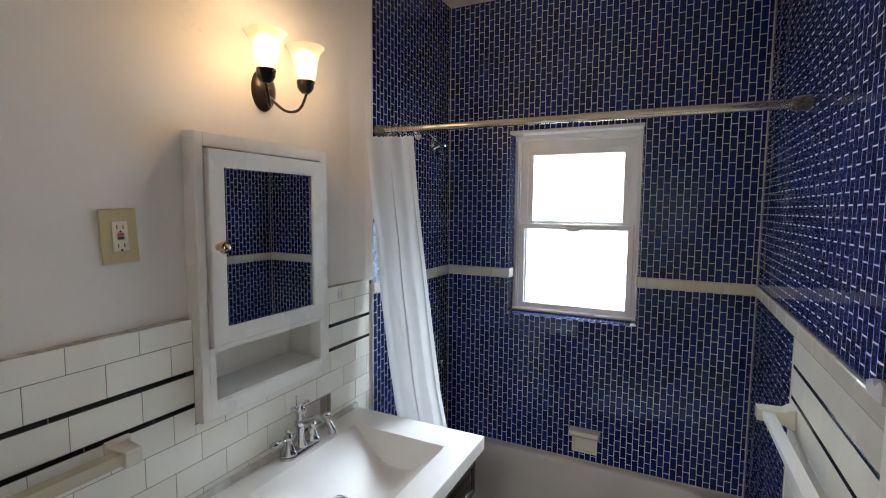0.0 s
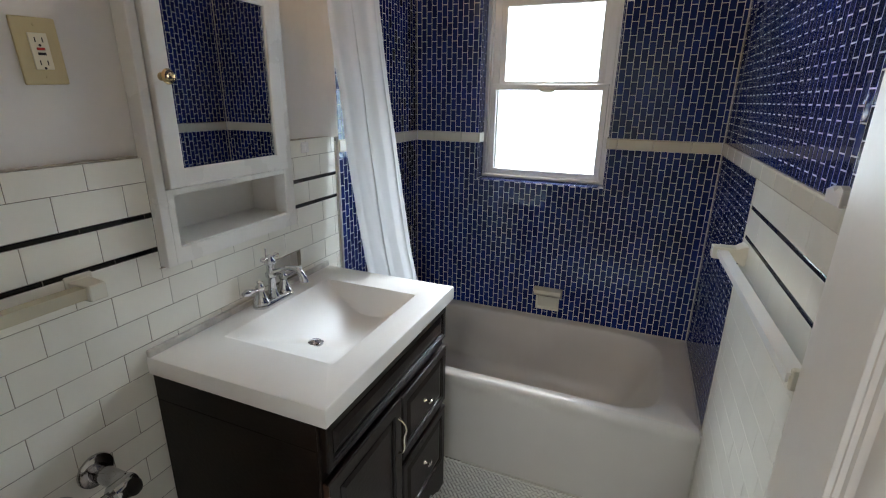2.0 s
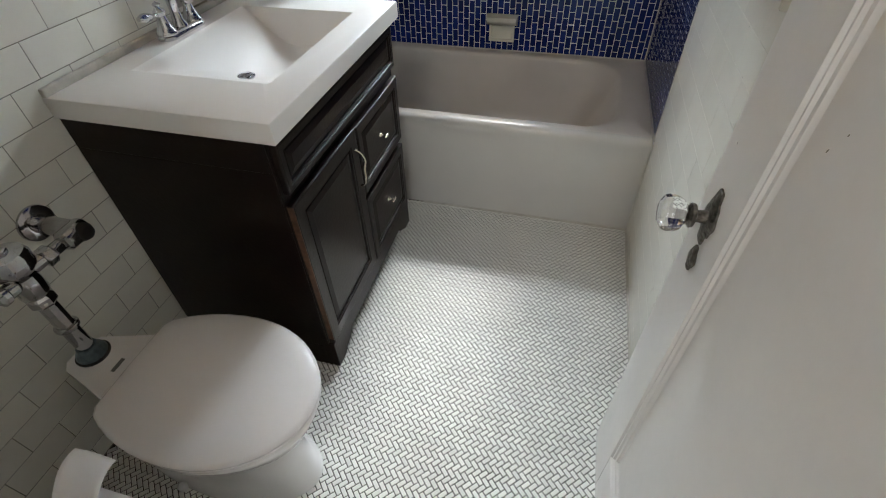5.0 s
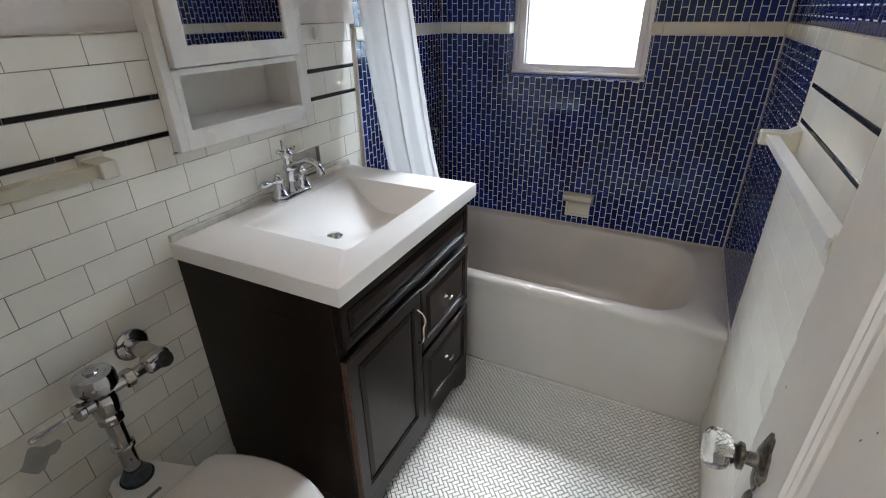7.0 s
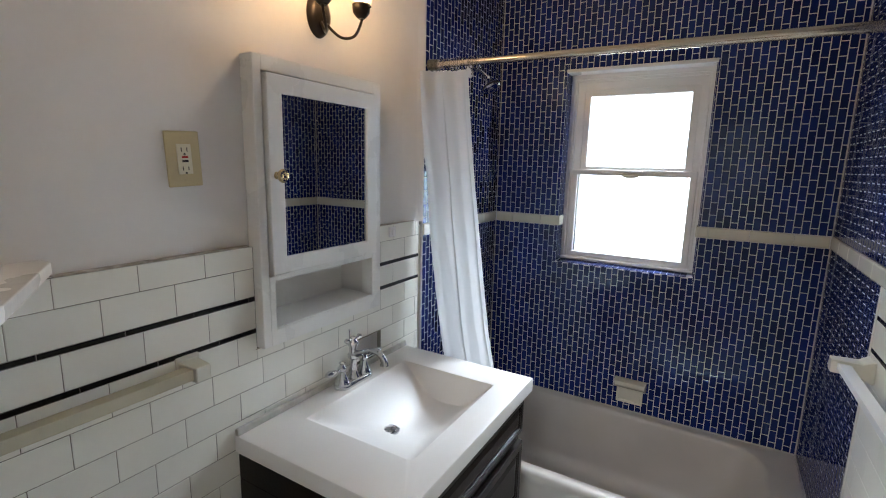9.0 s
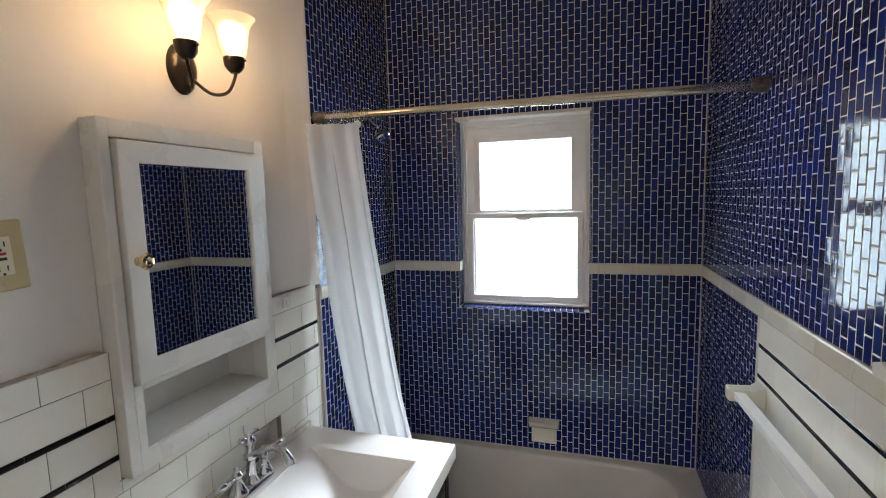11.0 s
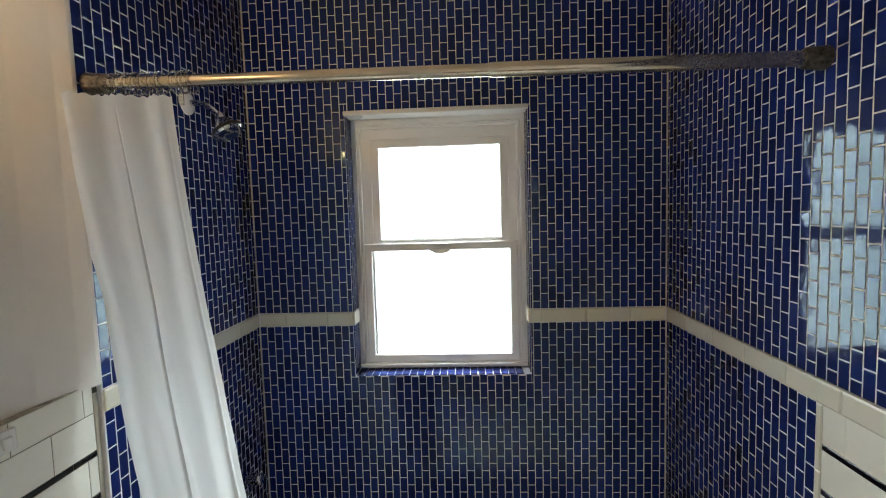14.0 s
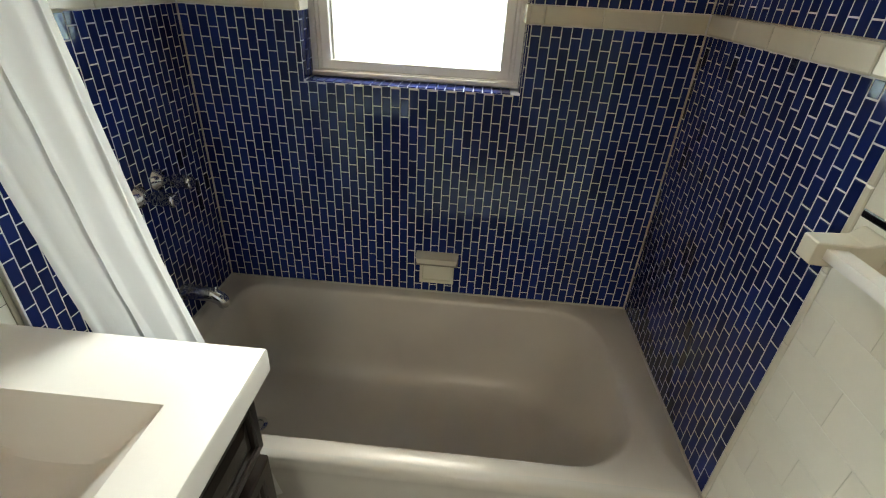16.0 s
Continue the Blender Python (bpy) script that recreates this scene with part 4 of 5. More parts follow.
part("brand_plate", box(0.178, 0.188, TY - 0.018, TY + 0.018, 0.3878, 0.3888), material("grey_print", (0.12, 0.12, 0.12), 0.5), toi, "small dark printed mark")

FY = 0.886
fv = thing("flush_valve", "worn chrome flush valve with lever on the toilet", "flush valve", at=(0.1, FY, 0.386))
VXc = 0.104
part("spud_ring", lathe([(0.033, 0), (0.034, 0.008), (0.030, 0.018), (0.024, 0.024), (0.022, 0.034)], Matrix.Translation((VXc, FY, 0.3885))), TEAL, fv, "tarnished spud nut", smooth=True)
part("gasket", lathe([(0.037, 0), (0.038, 0.004), (0.034, 0.007)], Matrix.Translation((VXc, FY, 0.3878))), RUBBER, fv, "black rubber gasket", smooth=True)
part("down_pipe", rod((VXc, FY, 0.400), (VXc, FY, 0.612), 0.0185, 24), OLDCHROME, fv, smooth=True)
part("coupling", lathe([(0.021, 0), (0.025, 0.004), (0.025, 0.010), (0.021, 0.013)], Matrix.Translation((VXc, FY, 0.492))), OLDCHROME, fv, smooth=True)
part("breaker_nut", lathe([(0.024, 0), (0.027, 0.005), (0.027, 0.020), (0.022, 0.026)], Matrix.Translation((VXc, FY, 0.578)), 8), OLDCHROME, fv, "hexagonal nut")
part("valve_body", lathe([(0.024, 0), (0.028, 0.006), (0.028, 0.040), (0.025, 0.052), (0.029, 0.060), (0.040, 0.072), (0.042, 0.078), (0.042, 0.098), (0.037, 0.110), (0.020, 0.114), (0.0, 0.115)], Matrix.Translation((VXc, FY, 0.606)), 32, caps=False), OLDCHROME, fv, "domed chrome valve cap", smooth=35)
part("cap_nut", lathe([(0.015, 0), (0.015, 0.006), (0.012, 0.008)], Matrix.Translation((VXc, FY, 0.7205)), 6), OLDCHROME, fv, "hexagonal cap nut")
part("inlet", rod((VXc, FY + 0.02, 0.655), (VXc, FY + 0.105, 0.655), 0.014, 18), OLDCHROME, fv, smooth=True)
part("inlet_nut", lathe([(0.019, 0), (0.022, 0.003), (0.022, 0.020), (0.019, 0.024)], along((VXc, FY + 0.050, 0.655), (VXc, FY + 0.2, 0.655)), 6), OLDCHROME, fv, "hexagonal nut")
part("stop_body", lathe([(0.018, 0), (0.024, 0.006), (0.024, 0.055), (0.020, 0.060)], along((VXc, FY + 0.10, 0.655), (VXc, FY + 0.3, 0.655)), 24), OLDCHROME, fv, smooth=True)
part("stop_cap", lathe([(0.021, 0), (0.021, 0.010), (0.015, 0.021), (0.006, 0.025)], along((VXc + 0.008, FY + 0.142, 0.655), (VXc + 0.2, FY + 0.142, 0.650)), 20), RUBBER, fv, "dark stop cap", smooth=30)
part("supply_pipe", rod((TX, FY + 0.142, 0.655), (VXc, FY + 0.142, 0.655), 0.0215, 24), OLDCHROME, fv, smooth=True)
part("wall_flange", lathe([(0.042, 0), (0.041, 0.005), (0.034, 0.010), (0.020, 0.012)], along((TX + 0.0003, FY + 0.142, 0.655), (VXc, FY + 0.142, 0.655)), 28), OLDCHROME, fv, "round chrome wall flange", smooth=True)
part("lever_nut", lathe([(0.012, 0), (0.016, 0.004), (0.016, 0.022), (0.020, 0.026), (0.020, 0.036), (0.010, 0.042)], along((VXc + 0.010, FY - 0.022, 0.654), (VXc + 0.03, FY - 0.2, 0.678)), 16), OLDCHROME, fv, smooth=30)
part("lever", tube([(VXc + 0.013, FY - 0.058, 0.658), (VXc + 0.017, FY - 0.085, 0.663), (VXc + 0.024, FY - 0.115, 0.669), (VXc + 0.032, FY - 0.142, 0.675), (VXc + 0.033, FY - 0.147, 0.676)], [0.006, 0.005, 0.0062, 0.0068, 0.004], 12), OLDCHROME, fv, "straight chrome lever", smooth=True)
part("white_tag", box(VXc + 0.018, VXc + 0.024, FY - 0.014, FY - 0.004, 0.585, 0.592, 0.002), PORCELAIN, fv)

# toilet paper
tp = thing("toilet_paper_holder", "toilet paper roll on a wall holder with a loose raised sheet", "toilet paper", at=(0.44, NEAR, 0.50))
RYc, RZc = 0.572, 0.474
part("roll", lathe([(0.021, 0.0), (0.052, 0.0005), (0.053, 0.004), (0.053, 0.101), (0.052, 0.1045), (0.021, 0.105)], along((0.395, RYc, RZc), (0.6, RYc, RZc)), 36, caps=False), PAPER, tp, smooth=40)
part("core", lathe([(0.0205, 0.001), (0.0205, 0.104), (0.0195, 0.104), (0.0195, 0.001)], along((0.395, RYc, RZc), (0.6, RYc, RZc)), 24, caps=False), CARD, tp, "cardboard core", smooth=True)
part("spindle", rod((0.380, RYc, RZc), (0.515, RYc, RZc), 0.008), CHROME, tp, smooth=True)
for x in (0.378, 0.517):
    part("bracket", box(x - 0.002, x + 0.002, NEAR + 0.001, RYc + 0.010, RZc - 0.012, RZc + 0.012, 0.001), CHROME, tp)
bm = bmesh.new()
rows_ = []
for i in range(13):
    t = i / 12
    rows_.append([bm.verts.new((0.396 + 0.085 * u - 0.02 * t, RYc + 0.010 + 0.075 * t, RZc + 0.054 + 0.020 * math.sin(t * 2.6) + 0.010 * math.sin(u * 3) * t)) for u in [k / 8 for k in range(9)]])
for a, b in zip(rows_, rows_[1:]):
    for k in range(8):
        bm.faces.new((a[k], a[k + 1], b[k + 1], b[k]))
ob = part("loose_sheet", bm, PAPER, tp, "curled loose sheet", smooth=180)
sol = ob.modifiers.new("thickness", "SOLIDIFY")
sol.thickness = 0.0008

# ---- door ----
DX, DE, DT = 1.322, 1.165, 0.035
dr = thing("door_1", "white painted panel door standing open against the tiled wall", "door", at=(1.36, NEAR + 0.02, 0))
tagged(dr, kind="structure")
Dh0, Dh1, Z0, Z1 = NEAR + 0.012, DE, 0.015, 2.02
sw, rec = 0.145, 0.009
bm = bmesh.new()


def drect(i, x, ya=Dh0, yb=DE, za=Z0, zb=Z1):
    return [(x, ya + i, za + i), (x, yb - i, za + i), (x, yb - i, zb - i), (x, ya + i, zb - i)]


P0, P1, Q0, Q1 = Dh0 + 0.11, DE - sw, 0.20, 1.86
bm = bmesh.new()
box(DX, DX + DT, P1, DE, Z0, Z1, 0.0025, 2, bm)
part("lock_stile", bm, DOORPAINT, dr)
part("hinge_stile", box(DX, DX + DT, Dh0, P0, Z0, Z1, 0.0025), DOORPAINT, dr)
part("bottom_rail", box(DX + 0.0004, DX + DT - 0.0004, P0 - 0.001, P1 + 0.001, Z0, Q0, 0.002), DOORPAINT, dr)
part("top_rail", box(DX + 0.0004, DX + DT - 0.0004, P0 - 0.001, P1 + 0.001, Q1, Z1, 0.002), DOORPAINT, dr)
part("panel", box(DX + 0.013, DX + DT - 0.013, P0 - 0.005, P1 + 0.005, Q0 - 0.005, Q1 + 0.005), DOORPAINT, dr)
prof = [(0.0, 0.0005), (0.002, -0.001), (0.005, 0.0035), (0.009, 0.0035), (0.012, 0.0075), (0.018, 0.0085), (0.021, 0.0115), (0.026, 0.0135)]
loops = [drect(i, DX + x, P0 - 0.0005, P1 + 0.0005, Q0 - 0.0005, Q1 + 0.0005) for i, x in prof]
part("panel_moulding", loft(loops, None, False, False), DOORPAINT, dr, "stepped moulding round the door panel", smooth=25)
KY, KZ = 1.098, 0.862
bm = bmesh.new()
n = 40
ol = []
for i in range(n):
    a = 2 * math.pi * i / n
    k = 1 + 0.13 * math.cos(4 * a) + 0.07 * math.cos(10 * a)
    ol.append((0.024 * k * math.cos(a), 0.045 * k * math.sin(a)))
M = Matrix.Translation((DX, KY, KZ)) @ Matrix(((0, 0, -1, 0), (-1, 0, 0, 0), (0, 1, 0, 0), (0, 0, 0, 1)))
loft([[M @ Vector((x, y, 0.0)) for x, y in ol], [M @ Vector((x, y, 0.003)) for x, y in ol], [M @ Vector((x * 0.8, y * 0.85, 0.006)) for x, y in ol], [M @ Vector((x * 0.5, y * 0.5, 0.008)) for x, y in ol]], bm, True)
part("rosette", bm, PEWTER, dr, "ornate cast rosette", smooth=30)
part("knob_neck", lathe([(0.012, 0.005), (0.010, 0.012), (0.009, 0.022), (0.018, 0.025), (0.019, 0.030), (0.012, 0.034), (0.016, 0.038)], along((DX, KY, KZ), (DX - 0.1, KY, KZ)), 20), PEWTER, dr, "tarnished knob shank", smooth=True)
part("glass_knob", lathe([(0.016, 0.036), (0.0235, 0.042), (0.0275, 0.050), (0.0285, 0.061), (0.0255, 0.068), (0.017, 0.0735), (0.0, 0.0745)], along((DX, KY, KZ), (DX - 0.1, KY, KZ)), 8, caps=False), CRYSTAL, dr, "faceted clear glass knob")
M2 = Matrix.Translation((DX, KY - 0.004, KZ - 0.079)) @ Matrix(((0, 0, -1, 0), (-1, 0, 0, 0), (0, 1, 0, 0), (0, 0, 0, 1)))
part("keyhole_cover", loft([[M2 @ Vector((x * 0.62, y * 0.50, z)) for x, y in ol] for z in (0.0, 0.003)] + [[M2 @ Vector((x * 0.4, y * 0.42, 0.006)) for x, y in ol]], None, True), PEWTER, dr, "ornate keyhole cover", smooth=30)
for z in (0.3, 1.75):
    part("hinge", rod((DX + 0.0, Dh0 - 0.006, z), (DX + 0.0, Dh0 - 0.006, z + 0.09), 0.006, 12), PAINT, dr, "painted hinge", smooth=True)
part("door_casing", box(0.60, 0.6995, NEAR + 0.0005, NEAR + 0.020, 0.0, 2.14, 0.004), DOORPAINT, None, "", "structure")
part("door_jamb", box(0.7003, 0.715, NEAR - 0.13, NEAR - 0.0, 0.019, 2.039, 0.003), DOORPAINT, None, "", "structure")

# ---- small things ----
chip = thing("wall_hook_base", "broken white ceramic hook base glued over the tile cap", "wall hook", at=(TX, 1.885, 1.34))
part("base", box(TX + 0.0005, TX + 0.008, 1.868, 1.906, 1.322, 1.360, 0.003), PORCELAIN, chip)
part("stub", box(TX + 0.008, TX + 0.014, 1.878, 1.894, 1.330, 1.350, 0.003), PORCELAIN, chip)
rp = random.Random(9)
# thin irregular patch of dull grey on the west wall tiles
outl = []
for k in range(26):
    a = 2 * math.pi * k / 26
    outl.append((0.778 + (0.031 + 0.010 * math.sin(2 * a + 1) + 0.006 * rp.random()) * math.cos(a), 0.520 + (0.028 + 0.012 * math.cos(3 * a) + 0.006 * rp.random()) * math.sin(a)))
tagged(part("bare_patch", prism(outl, 0, 0.0006, Matrix(((0, 0, 1, TX + 0.0002), (1, 0, 0, 0), (0, 1, 0, 0), (0, 0, 0, 1)))), SPOT, None, "dull grey irregular patch on the cream tiles", "structure"))
# dirty caulk where the tile meets the paint, and round the cabinet
CAULK_OLD = material("stained_caulk", (0.55, 0.49, 0.40), 0.7, vary=0.45, noise_scale=40)
for a, b, z0, z1 in ((NEAR + 0.35, 1.272, 1.3685, 1.3715), (1.786, 2.062, 1.3685, 1.3710), (1.276, 1.780, 1.0825, 1.0850)):
    part("stained_caulk_line", box(PX + 0.0003, TX + 0.0012, a, b, z0, z1, 0.0008, 1), CAULK_OLD, None, "", "structure")
part("stained_caulk_line", box(W - 0.0065, W + 0.0003, 1.16, D - 0.01, BELT1 + 0.0002, BELT1 + 0.0022, 0.0006, 1), CAULK_OLD, None, "", "structure")
# chips and scratches in the door paint and the wall tiles
for x, y, z, h, lean in ((W - 0.0004, 1.458, 0.829, 0.018, 8), (W - 0.0004, 1.432, 0.784, 0.009, -12), (W - 0.0004, 1.52, 0.90, 0.007, 10), (W - 0.0004, 1.60, 0.97, 0.006, 0),
                         (DX - 0.0003, 0.930, 1.079, 0.012, 20), (DX - 0.0003, 0.915, 1.103, 0.006, 10), (DX - 0.0003, 1.128, 0.97, 0.008, -15), (DX - 0.0003, 1.10, 0.79, 0.006, 30)):
    bm = prism([(-0.0008, -h / 2), (0.0009, -h * 0.3), (0.0012, h * 0.2), (0.0, h / 2), (-0.0010, h * 0.1)], 0, 0.0005, Matrix.Translation((x, y, z)) @ pose(0, 0, 0, lean, 0, 0) @ Matrix.Diagonal((1, 0.5, 0.5, 1)) @ Matrix(((0, 0, -1, 0), (-1, 0, 0, 0), (0, 1, 0, 0), (0, 0, 0, 1))))
    part("paint_scratch", bm, SPOT if x > DX + 0.05 else JOINT, None, "", "structure")
cap_end = thing("chipped_belt_end", "chipped white tile piece on the belt beside the door", "broken tile", at=(W, 1.49, 1.36))
outl = [(1.452, 1.350), (1.520, 1.349), (1.524, 1.372), (1.500, 1.381), (1.482, 1.370), (1.466, 1.386), (1.450, 1.380)]
part("tile_shard", prism(outl, 0, 0.013, Matrix(((0, 0, -1, W - 0.0005), (1, 0, 0, 0), (0, 1, 0, 0), (0, 0, 0, 1))), 0.002), PORCELAIN, cap_end)

bm = bmesh.new()
for k in range(14):
    cy, cz, r = 1.335 + rp.uniform(-0.035, 0.035), 2.125 + rp.uniform(-0.022, 0.022), rp.uniform(0.004, 0.011)
    prism([(cy + r * rp.uniform(0.6, 1.2) * math.cos(a), cz + 0.6 * r * rp.uniform(0.6, 1.2) * math.sin(a)) for a in [2 * math.pi * q / 9 for q in range(9)]], 0, rp.uniform(0.0006, 0.0014), Matrix(((0, 0, 1, PX - 0.0002), (1, 0, 0, 0), (0, 1, 0, 0), (0, 0, 0, 1))), 0.0004, bm, 1)
tagged(part("plaster_lumps", bm, PLASTER, None, "raised rough patch in the painted plaster"), kind="structure")

# ---- tiles ----
_tile_cache = {}


def tile_geometry(w, h, bev, depth, rnd=0.0):
    x, z, b = w / 2, h / 2, bev
    vs = [(-x, 0.0, -z), (x, 0.0, -z), (x, 0.0, z), (-x, 0.0, z), (-x, -depth + b * 0.45, -z), (x, -depth + b * 0.45, -z), (x, -depth + b * 0.45, z), (-x, -depth + b * 0.45, z),
          (-x + b, -depth, -z + b), (x - b, -depth, -z + b), (x - b, -depth, z - b), (-x + b, -depth, z - b)]
    fs = [(0, 1, 5, 4), (1, 2, 6, 5), (2, 3, 7, 6), (3, 0, 4, 7), (4, 5, 9, 8), (5, 6, 10, 9), (6, 7, 11, 10), (7, 4, 8, 11), (8, 9, 10, 11)]
    return vs, fs


def tile_field(parent, name, mat, rects, m, near, bev=0.0012, depth=0.0045, limit=300, tilt=0.0, seed=1):
    """Tiles on a plane: m takes local (u, out, v) to the world, with the face towards local -y. The nearest are parts; the rest one joined part."""
    rnd = random.Random(seed)
    near = Vector(near)
    placed = []
    for u0, u1, v0, v1 in rects:
        w, h = u1 - u0, v1 - v0
        if w < 0.003 or h < 0.003:
            continue
        t = m @ Matrix.Translation(((u0 + u1) / 2, 0, (v0 + v1) / 2)) @ Euler((rnd.gauss(0, tilt), 0, rnd.gauss(0, tilt))).to_matrix().to_4x4()
        placed.append(((t.translation - near).length, len(placed), t, round(w, 4), round(h, 4)))
    placed.sort(key=lambda p: p[:2])
    for _, _, t, w, h in placed[:limit]:
        key = (mat.name, w, h, bev, depth)
        if key not in _tile_cache:
            me = bpy.data.meshes.new(name)
            vs, fs = tile_geometry(w, h, min(bev, w / 3, h / 3), depth)
            me.from_pydata(vs, [], fs)
            me.materials.append(mat)
            _tile_cache[key] = me
        ob = new(name, _tile_cache[key])
        ob.parent = parent
        ob.matrix_basis = t
    if len(placed) > limit:
        V, F = [], []
        for _, _, t, w, h in placed[limit:]:
            vs, fs = tile_geometry(w, h, min(bev, w / 3, h / 3), depth)
            k = len(V)
            V += [tuple(t @ Vector(p)) for p in vs]
            F += [tuple(k + i for i in f) for f in fs]
        me = bpy.data.meshes.new(name + "s")
        me.from_pydata(V, [], F)
        me.materials.append(mat)
        ob = new(name + "s", me)
        ob.parent = parent
        tagged(ob, kind="stuff")


def cut(rects, holes):
    """Takes the holes out of the rectangles."""
    for a, b, c, d in holes:
        out = []
        for u0, u1, v0, v1 in rects:
            if u1 <= a or u0 >= b or v1 <= c or v0 >= d:
                out.append((u0, u1, v0, v1))
                continue
            if u0 < a:
                out.append((u0, a - 0.001, v0, v1))
            if u1 > b:
                out.append((b + 0.001, u1, v0, v1))
            if v0 < c:
                out.append((max(u0, a), min(u1, b), v0, c - 0.001))
            if v1 > d:
                out.append((max(u0, a), min(u1, b), d + 0.001, v1))
        rects = out
    return rects


MP, MR, MG = 0.0270, 0.0535, 0.0030


def mosaic(u0, u1, v0, v1, start=0, base=0.0):
    """Upright small bricks in columns, every other column half a brick lower."""
    out = []
    n = 0
    u = u0
    while u < u1 - 0.004:
        a, b = u + MG / 2, min(u + MP, u1) - MG / 2
        v = base - MR - (MR / 2 if (n + start) % 2 else 0)
        while v < v1:
            c, d = max(v, v0) + MG / 2, min(v + MR, v1) - MG / 2
            if d - c > 0.004 and b - a > 0.004:
                out.append((a, b, c, d))
            v += MR
        u += MP
        n += 1
    return out


JOINT_SCALE = [1.0]


def subway(u0, u1, v0, v1, phase, length=0.1505, gap=0.0017):
    gap *= JOINT_SCALE[0]
    out = []
    u = phase - math.ceil((phase - u0) / length) * length
    while u < u1:
        a, b = max(u, u0) + gap / 2, min(u + length, u1) - gap / 2
        if b - a > 0.006:
            out.append((a, b, v0 + gap / 2, v1 - gap / 2))
        u += length
    return out


def rows_of_wainscot(u0, u1, first, phase, cap=True):
    """Cream rows from the cap down, with the two black lines; returns cream and black rectangles."""
    cream, black = [], []
    half = 0.07525
    if cap:
        cream += subway(u0, u1, BELT0, CAP1, phase + half)
    z = BELT0
    k = 0
    while z > 0.02:
        h = 0.0766
        cream += subway(u0, u1, max(z - h, 0.0), z, phase + (half if k % 2 else 0))
        z -= h
        if k in (0, 1):
            black += subway(u0, u1, z - 0.0125, z, phase + 0.04 + k * 0.06)
            z -= 0.0125
        k += 1
    return cream, black


TO_LEFT = Matrix.Translation((0, 0, 0)) @ pose(0, 0, 0, 0, 0, 90)
TO_RIGHT = pose(0, 0, 0, 0, 0, -90)
WEST = Matrix.Translation((TX - 0.0045, 0, 0)) @ TO_LEFT
ALCW = Matrix.Translation((-0.0045, 0, 0)) @ TO_LEFT
EAST = Matrix.Translation((W + 0.0045, 0, 0)) @ Matrix(((0, 1, 0, 0), (1, 0, 0, 0), (0, 0, 1, 0), (0, 0, 0, 1)))
NORTH = Matrix.Translation((0, D + 0.0045, 0))


cream, black = rows_of_wainscot(NEAR, ALC - 0.012, BELT0, 0.921)
cream, black = [(a, b, c + 0.004, d + 0.004) for a, b, c, d in cream], [(a, b, c + 0.004, d + 0.004) for a, b, c, d in black]
frame_hole = (1.2815, 1.783, 1.085, 1.9)
cream, black = cut(cream, [frame_hole, POCKET]), cut(black, [frame_hole])
tile_field(wall_left_backing, "cream_tile", CREAM, cream, WEST, (0, 1.1, 1.1), depth=0.0045, tilt=0.0025)
tile_field(wall_left_backing, "black_liner_tile", BLACK, black, WEST, (0, 1.1, 1.1), bev=0.002, depth=0.0052)
JOINT_SCALE[0] = 0.35
cream, black = rows_of_wainscot(NEAR, 2.098, BELT0, 0.99, cap=False)
tile_field(wall_east, "cream_tile", CREAM, cream, EAST, (W, 1.6, 1.1), bev=0.0004, tilt=0.0008)
tile_field(wall_east, "black_liner_tile", BLACK, black, EAST, (W, 1.6, 1.1), bev=0.002, depth=0.0052)

JOINT_SCALE[0] = 1.0
RIM = 0.421
belt = [(BELT0, BELT1)]
blue = mosaic(ALC + 0.003, D, RIM, BELT0, 0, RIM) + mosaic(ALC + 0.003, D, BELT1, H, 1, BELT1)
tile_field(wall_alcove, "blue_tile", BLUE, blue, ALCW, (0, 2.4, 1.6), tilt=0.006, seed=2)
blue = cut(mosaic(0.0, W, RIM, BELT0, 0, RIM) + mosaic(0.0, W, BELT1, H, 1, BELT1), [WIN])
tile_field(wall_north, "blue_tile", BLUE, blue, NORTH, (0.72, D, 1.1), tilt=0.006, seed=3)
blue = mosaic(2.115, D, RIM, BELT0, 0, RIM) + mosaic(NEAR, D, BELT1, H, 1, BELT1)
tile_field(wall_east, "blue_tile", BLUE, blue, EAST, (W, 2.2, 1.3), tilt=0.006, seed=4)

# belt of cream tiles
tile_field(wall_alcove, "belt_tile", BISQUE, subway(ALC + 0.003, D - 0.006, BELT0, BELT1, 2.2), ALCW, (0, 2.4, 1.3), bev=0.004, depth=0.010)
tile_field(wall_north, "belt_tile", BISQUE, cut(subway(0.006, W - 0.006, BELT0, BELT1, 0.25), [(WIN[0], WIN[1], 1.2, 1.5)]), NORTH, (0.7, D, 1.3), bev=0.004, depth=0.010)
tile_field(wall_east, "belt_tile", BISQUE, subway(NEAR, D - 0.006, BELT0, BELT1, 2.2), EAST, (W, 2.2, 1.3), bev=0.004, depth=0.010)
# edge strips where blue meets cream or plaster
tile_field(wall_east, "edge_tile", BISQUE, [(2.0985, 2.1135, z, min(z + 0.15, BELT0) - 0.001) for z in [RIM + 0.15 * i for i in range(6)]], EAST, (W, 2.1, 1), bev=0.003, depth=0.0065)
tile_field(wall_left_backing, "edge_tile", BISQUE, [(ALC - 0.0115, ALC - 0.0015, z, min(z + 0.15, CAP1) - 0.001) for z in [0.15 * i for i in range(10)] if z < 1.34], WEST, (0, 2.1, 1), bev=0.003, depth=0.0065)
bm = bmesh.new()
lower, upper = [[bm.verts.new((x, y, z)) for x, y in ((PX - 0.001, ALC - 0.26), (-0.020, ALC - 0.12), (-0.008, ALC - 0.04), (0.0005, ALC - 0.008), (0.0005, ALC - 0.0005), (PX - 0.001, ALC - 0.0005))] for z in (CAP1 + 0.001, H - 0.001)]
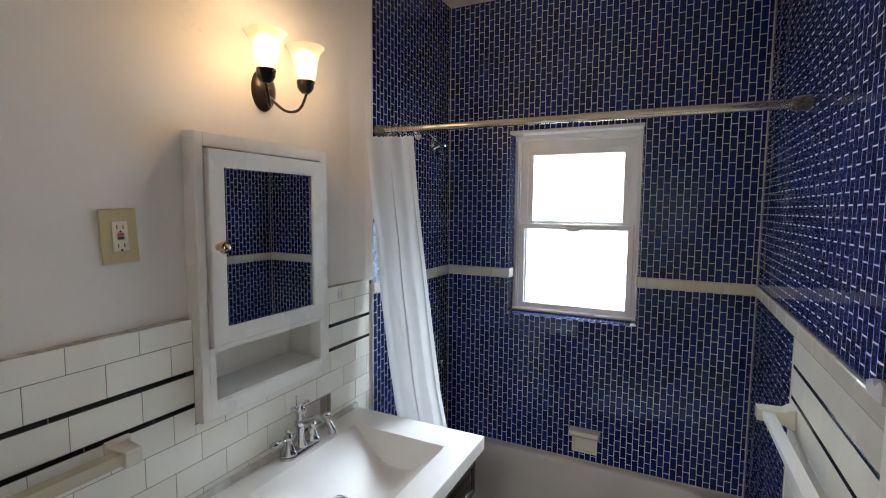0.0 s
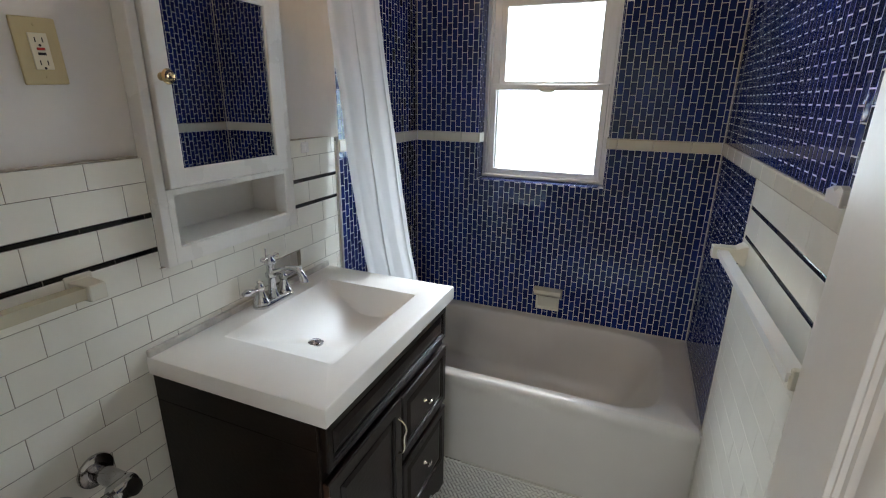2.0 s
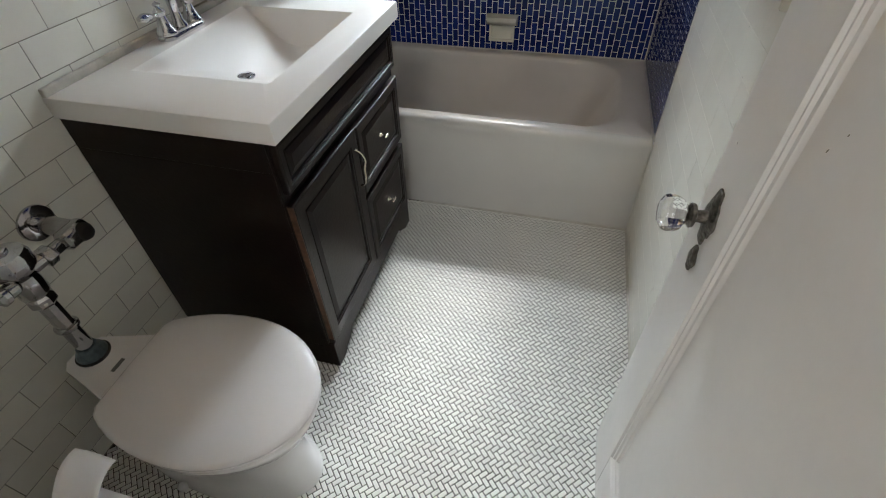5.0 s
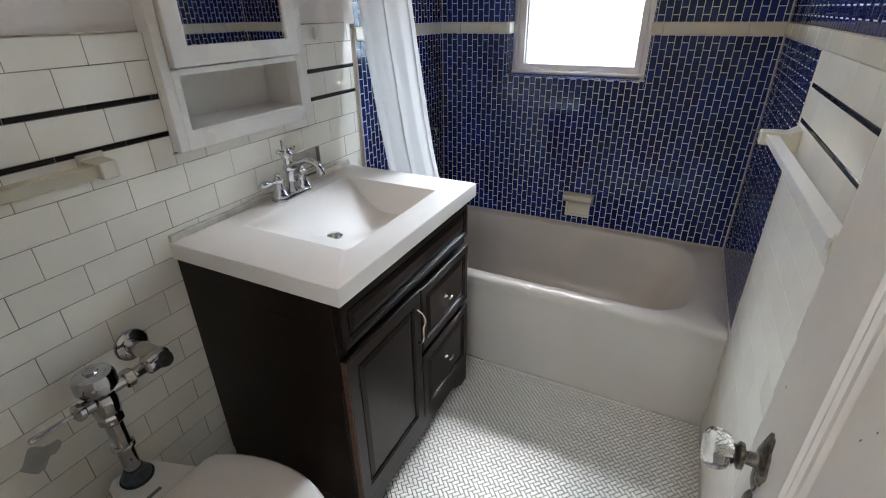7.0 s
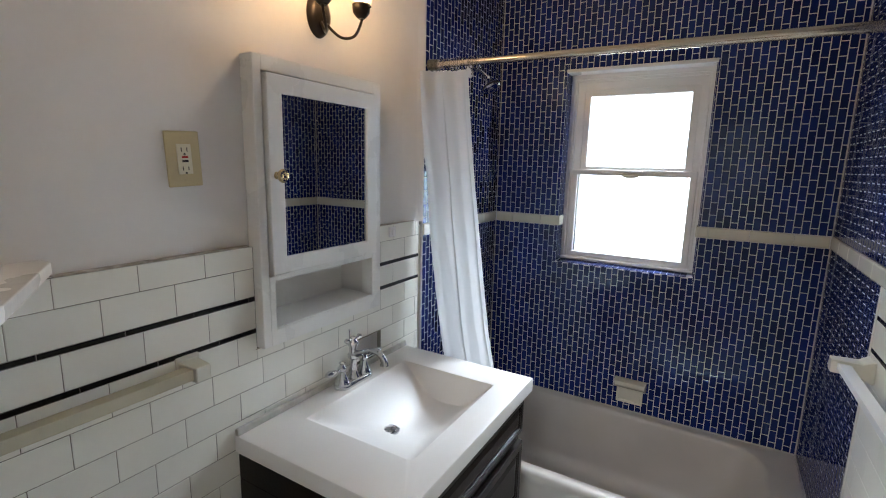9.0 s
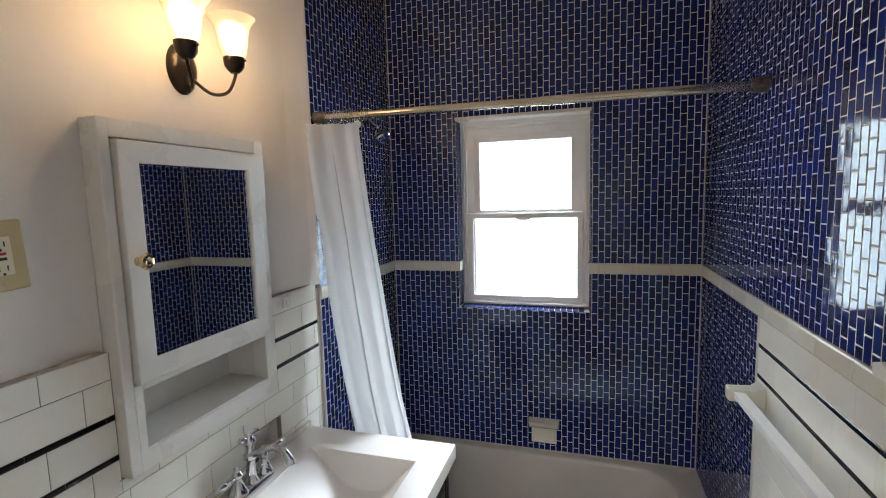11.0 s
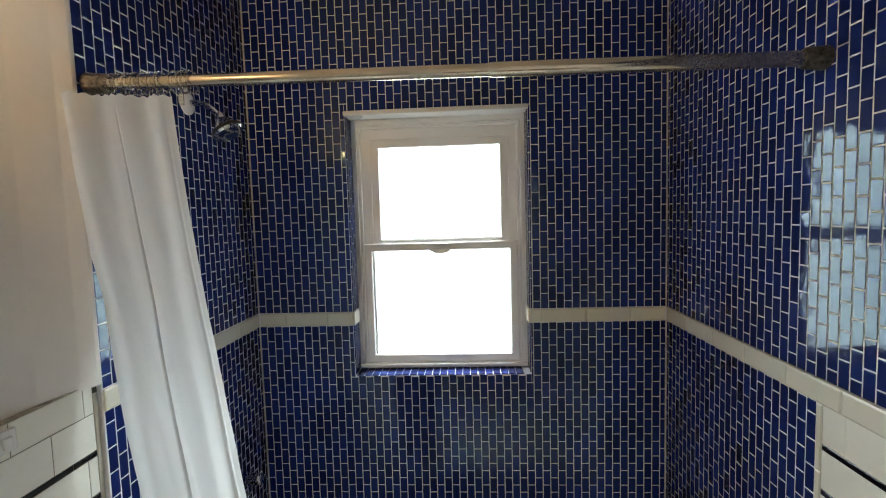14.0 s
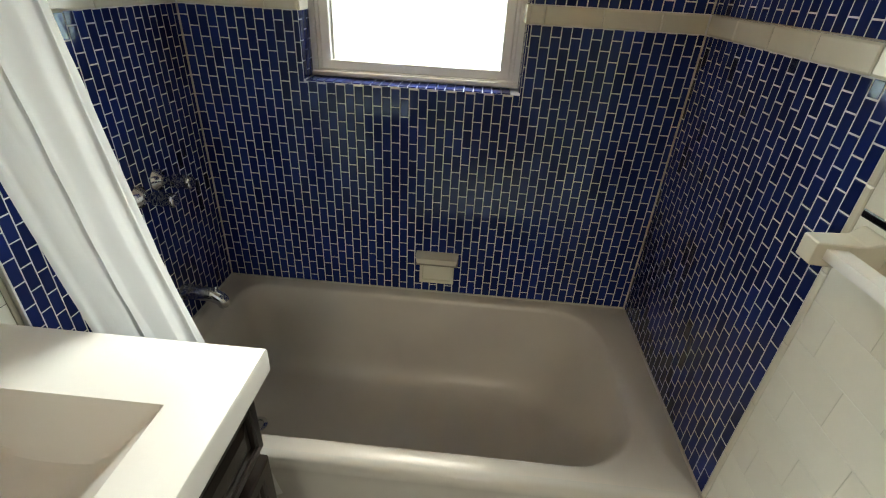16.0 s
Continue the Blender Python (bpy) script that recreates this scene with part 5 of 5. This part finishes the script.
bm.faces.new(lower[::-1])
bm.faces.new(upper)
for i in range(6):
    bm.faces.new((lower[i], lower[(i + 1) % 6], upper[(i + 1) % 6], upper[i]))
bmesh.ops.recalc_face_normals(bm, faces=bm.faces)
part("plaster_edge", bm, PLASTER, None, "", "structure")

# window reveal tiles
RD = 0.078
for side, x, s in (("left", WIN[0], 90), ("right", WIN[1], -90)):
    m = Matrix.Translation((x, D, 0)) @ (pose(0, 0, 0, 0, 0, 90) if side == "left" else Matrix(((0, 1, 0, 0), (1, 0, 0, 0), (0, 0, 1, 0), (0, 0, 0, 1))))
    cells = mosaic(0.002, RD, WIN[2] + 0.004, BELT0, 0, WIN[2]) + mosaic(0.002, RD, BELT1, WIN[3] - 0.012, 0, BELT1)
    tile_field(wall_north, "blue_tile", BLUE, cells, m, (0.65, D, 1.3), tilt=0.006, depth=0.0035)
    tile_field(wall_north, "belt_tile", BISQUE, [(-0.004, RD * 0.8, BELT0, BELT1)], m, (0.65, D, 1.3), bev=0.004, depth=0.010)
m = Matrix.Translation((0, D, WIN[2])) @ pose(0, 0, 0, -90, 0, 0)
sill = [(WIN[0] + 0.005 + MP * i + MG / 2, WIN[0] + 0.005 + MP * (i + 1) - MG / 2, a, b) for i in range(22) for a, b in ((0.001, 0.053), (0.0555, RD))]
tile_field(wall_north, "blue_tile", BLUE, [(a, b, -d, -c) for a, b, c, d in sill], Matrix.Translation((0, D, WIN[2])) @ Matrix(((1, 0, 0, 0), (0, 0, -1, 0), (0, -1, 0, 0), (0, 0, 0, 1))), (0.65, D, 1.1), tilt=0.006, depth=0.0035)

# floor herringbone
fw = 0.01335
fr = []
n = 0
ca, sa = math.cos(radians(135)), math.sin(radians(135))
floor_cells = []
for i in range(-140, 141):
    for j in range(-140, 141):
        kind = (i - j) % 4
        if kind == 0:
            cx, cy, w, h = (i + 1.0) * fw, (j + 0.5) * fw, 2 * fw, fw
        elif kind == 3:
            cx, cy, w, h = (i + 0.5) * fw, (j + 1.0) * fw, fw, 2 * fw
        else:
            continue
        x, y = 0.7 + cx * ca - cy * sa, 1.3 + cx * sa + cy * ca
        if -0.01 < x < W and NEAR - 0.05 < y < ALC + 0.01:
            floor_cells.append((x, y, w, h))
floor_cells.sort(key=lambda c: (c[0] - 0.85) ** 2 + (c[1] - 1.25) ** 2)
V, F = [], []
for k, (x, y, w, h) in enumerate(floor_cells):
    vs, fs = tile_geometry(w - 0.0028, h - 0.0028, 0.0008, 0.0024)
    rot = 135
    t = Matrix.Translation((x, y, -0.0015)) @ pose(0, 0, 0, 0, 0, rot) @ pose(0, 0, 0, -90) @ Euler((random.gauss(0, 0.006), 0, random.gauss(0, 0.006))).to_matrix().to_4x4()
    if k < 300:
        key = ("floor", round(w, 4))
        if key not in _tile_cache:
            me = bpy.data.meshes.new("floor_tile")
            me.from_pydata(vs, [], fs)
            me.materials.append(FLOORT)
            _tile_cache[key] = me
        ob = new("floor_tile", _tile_cache[key])
        ob.parent, ob.matrix_basis = ground, t
    else:
        q = len(V)
        V += [tuple(t @ Vector(p)) for p in vs]
        F += [tuple(q + i for i in f) for f in fs]
me = bpy.data.meshes.new("floor_tiles")
me.from_pydata(V, [], F)
me.materials.append(FLOORT)
ob = new("floor_tiles", me)
ob.parent = ground
tagged(ob, kind="stuff")
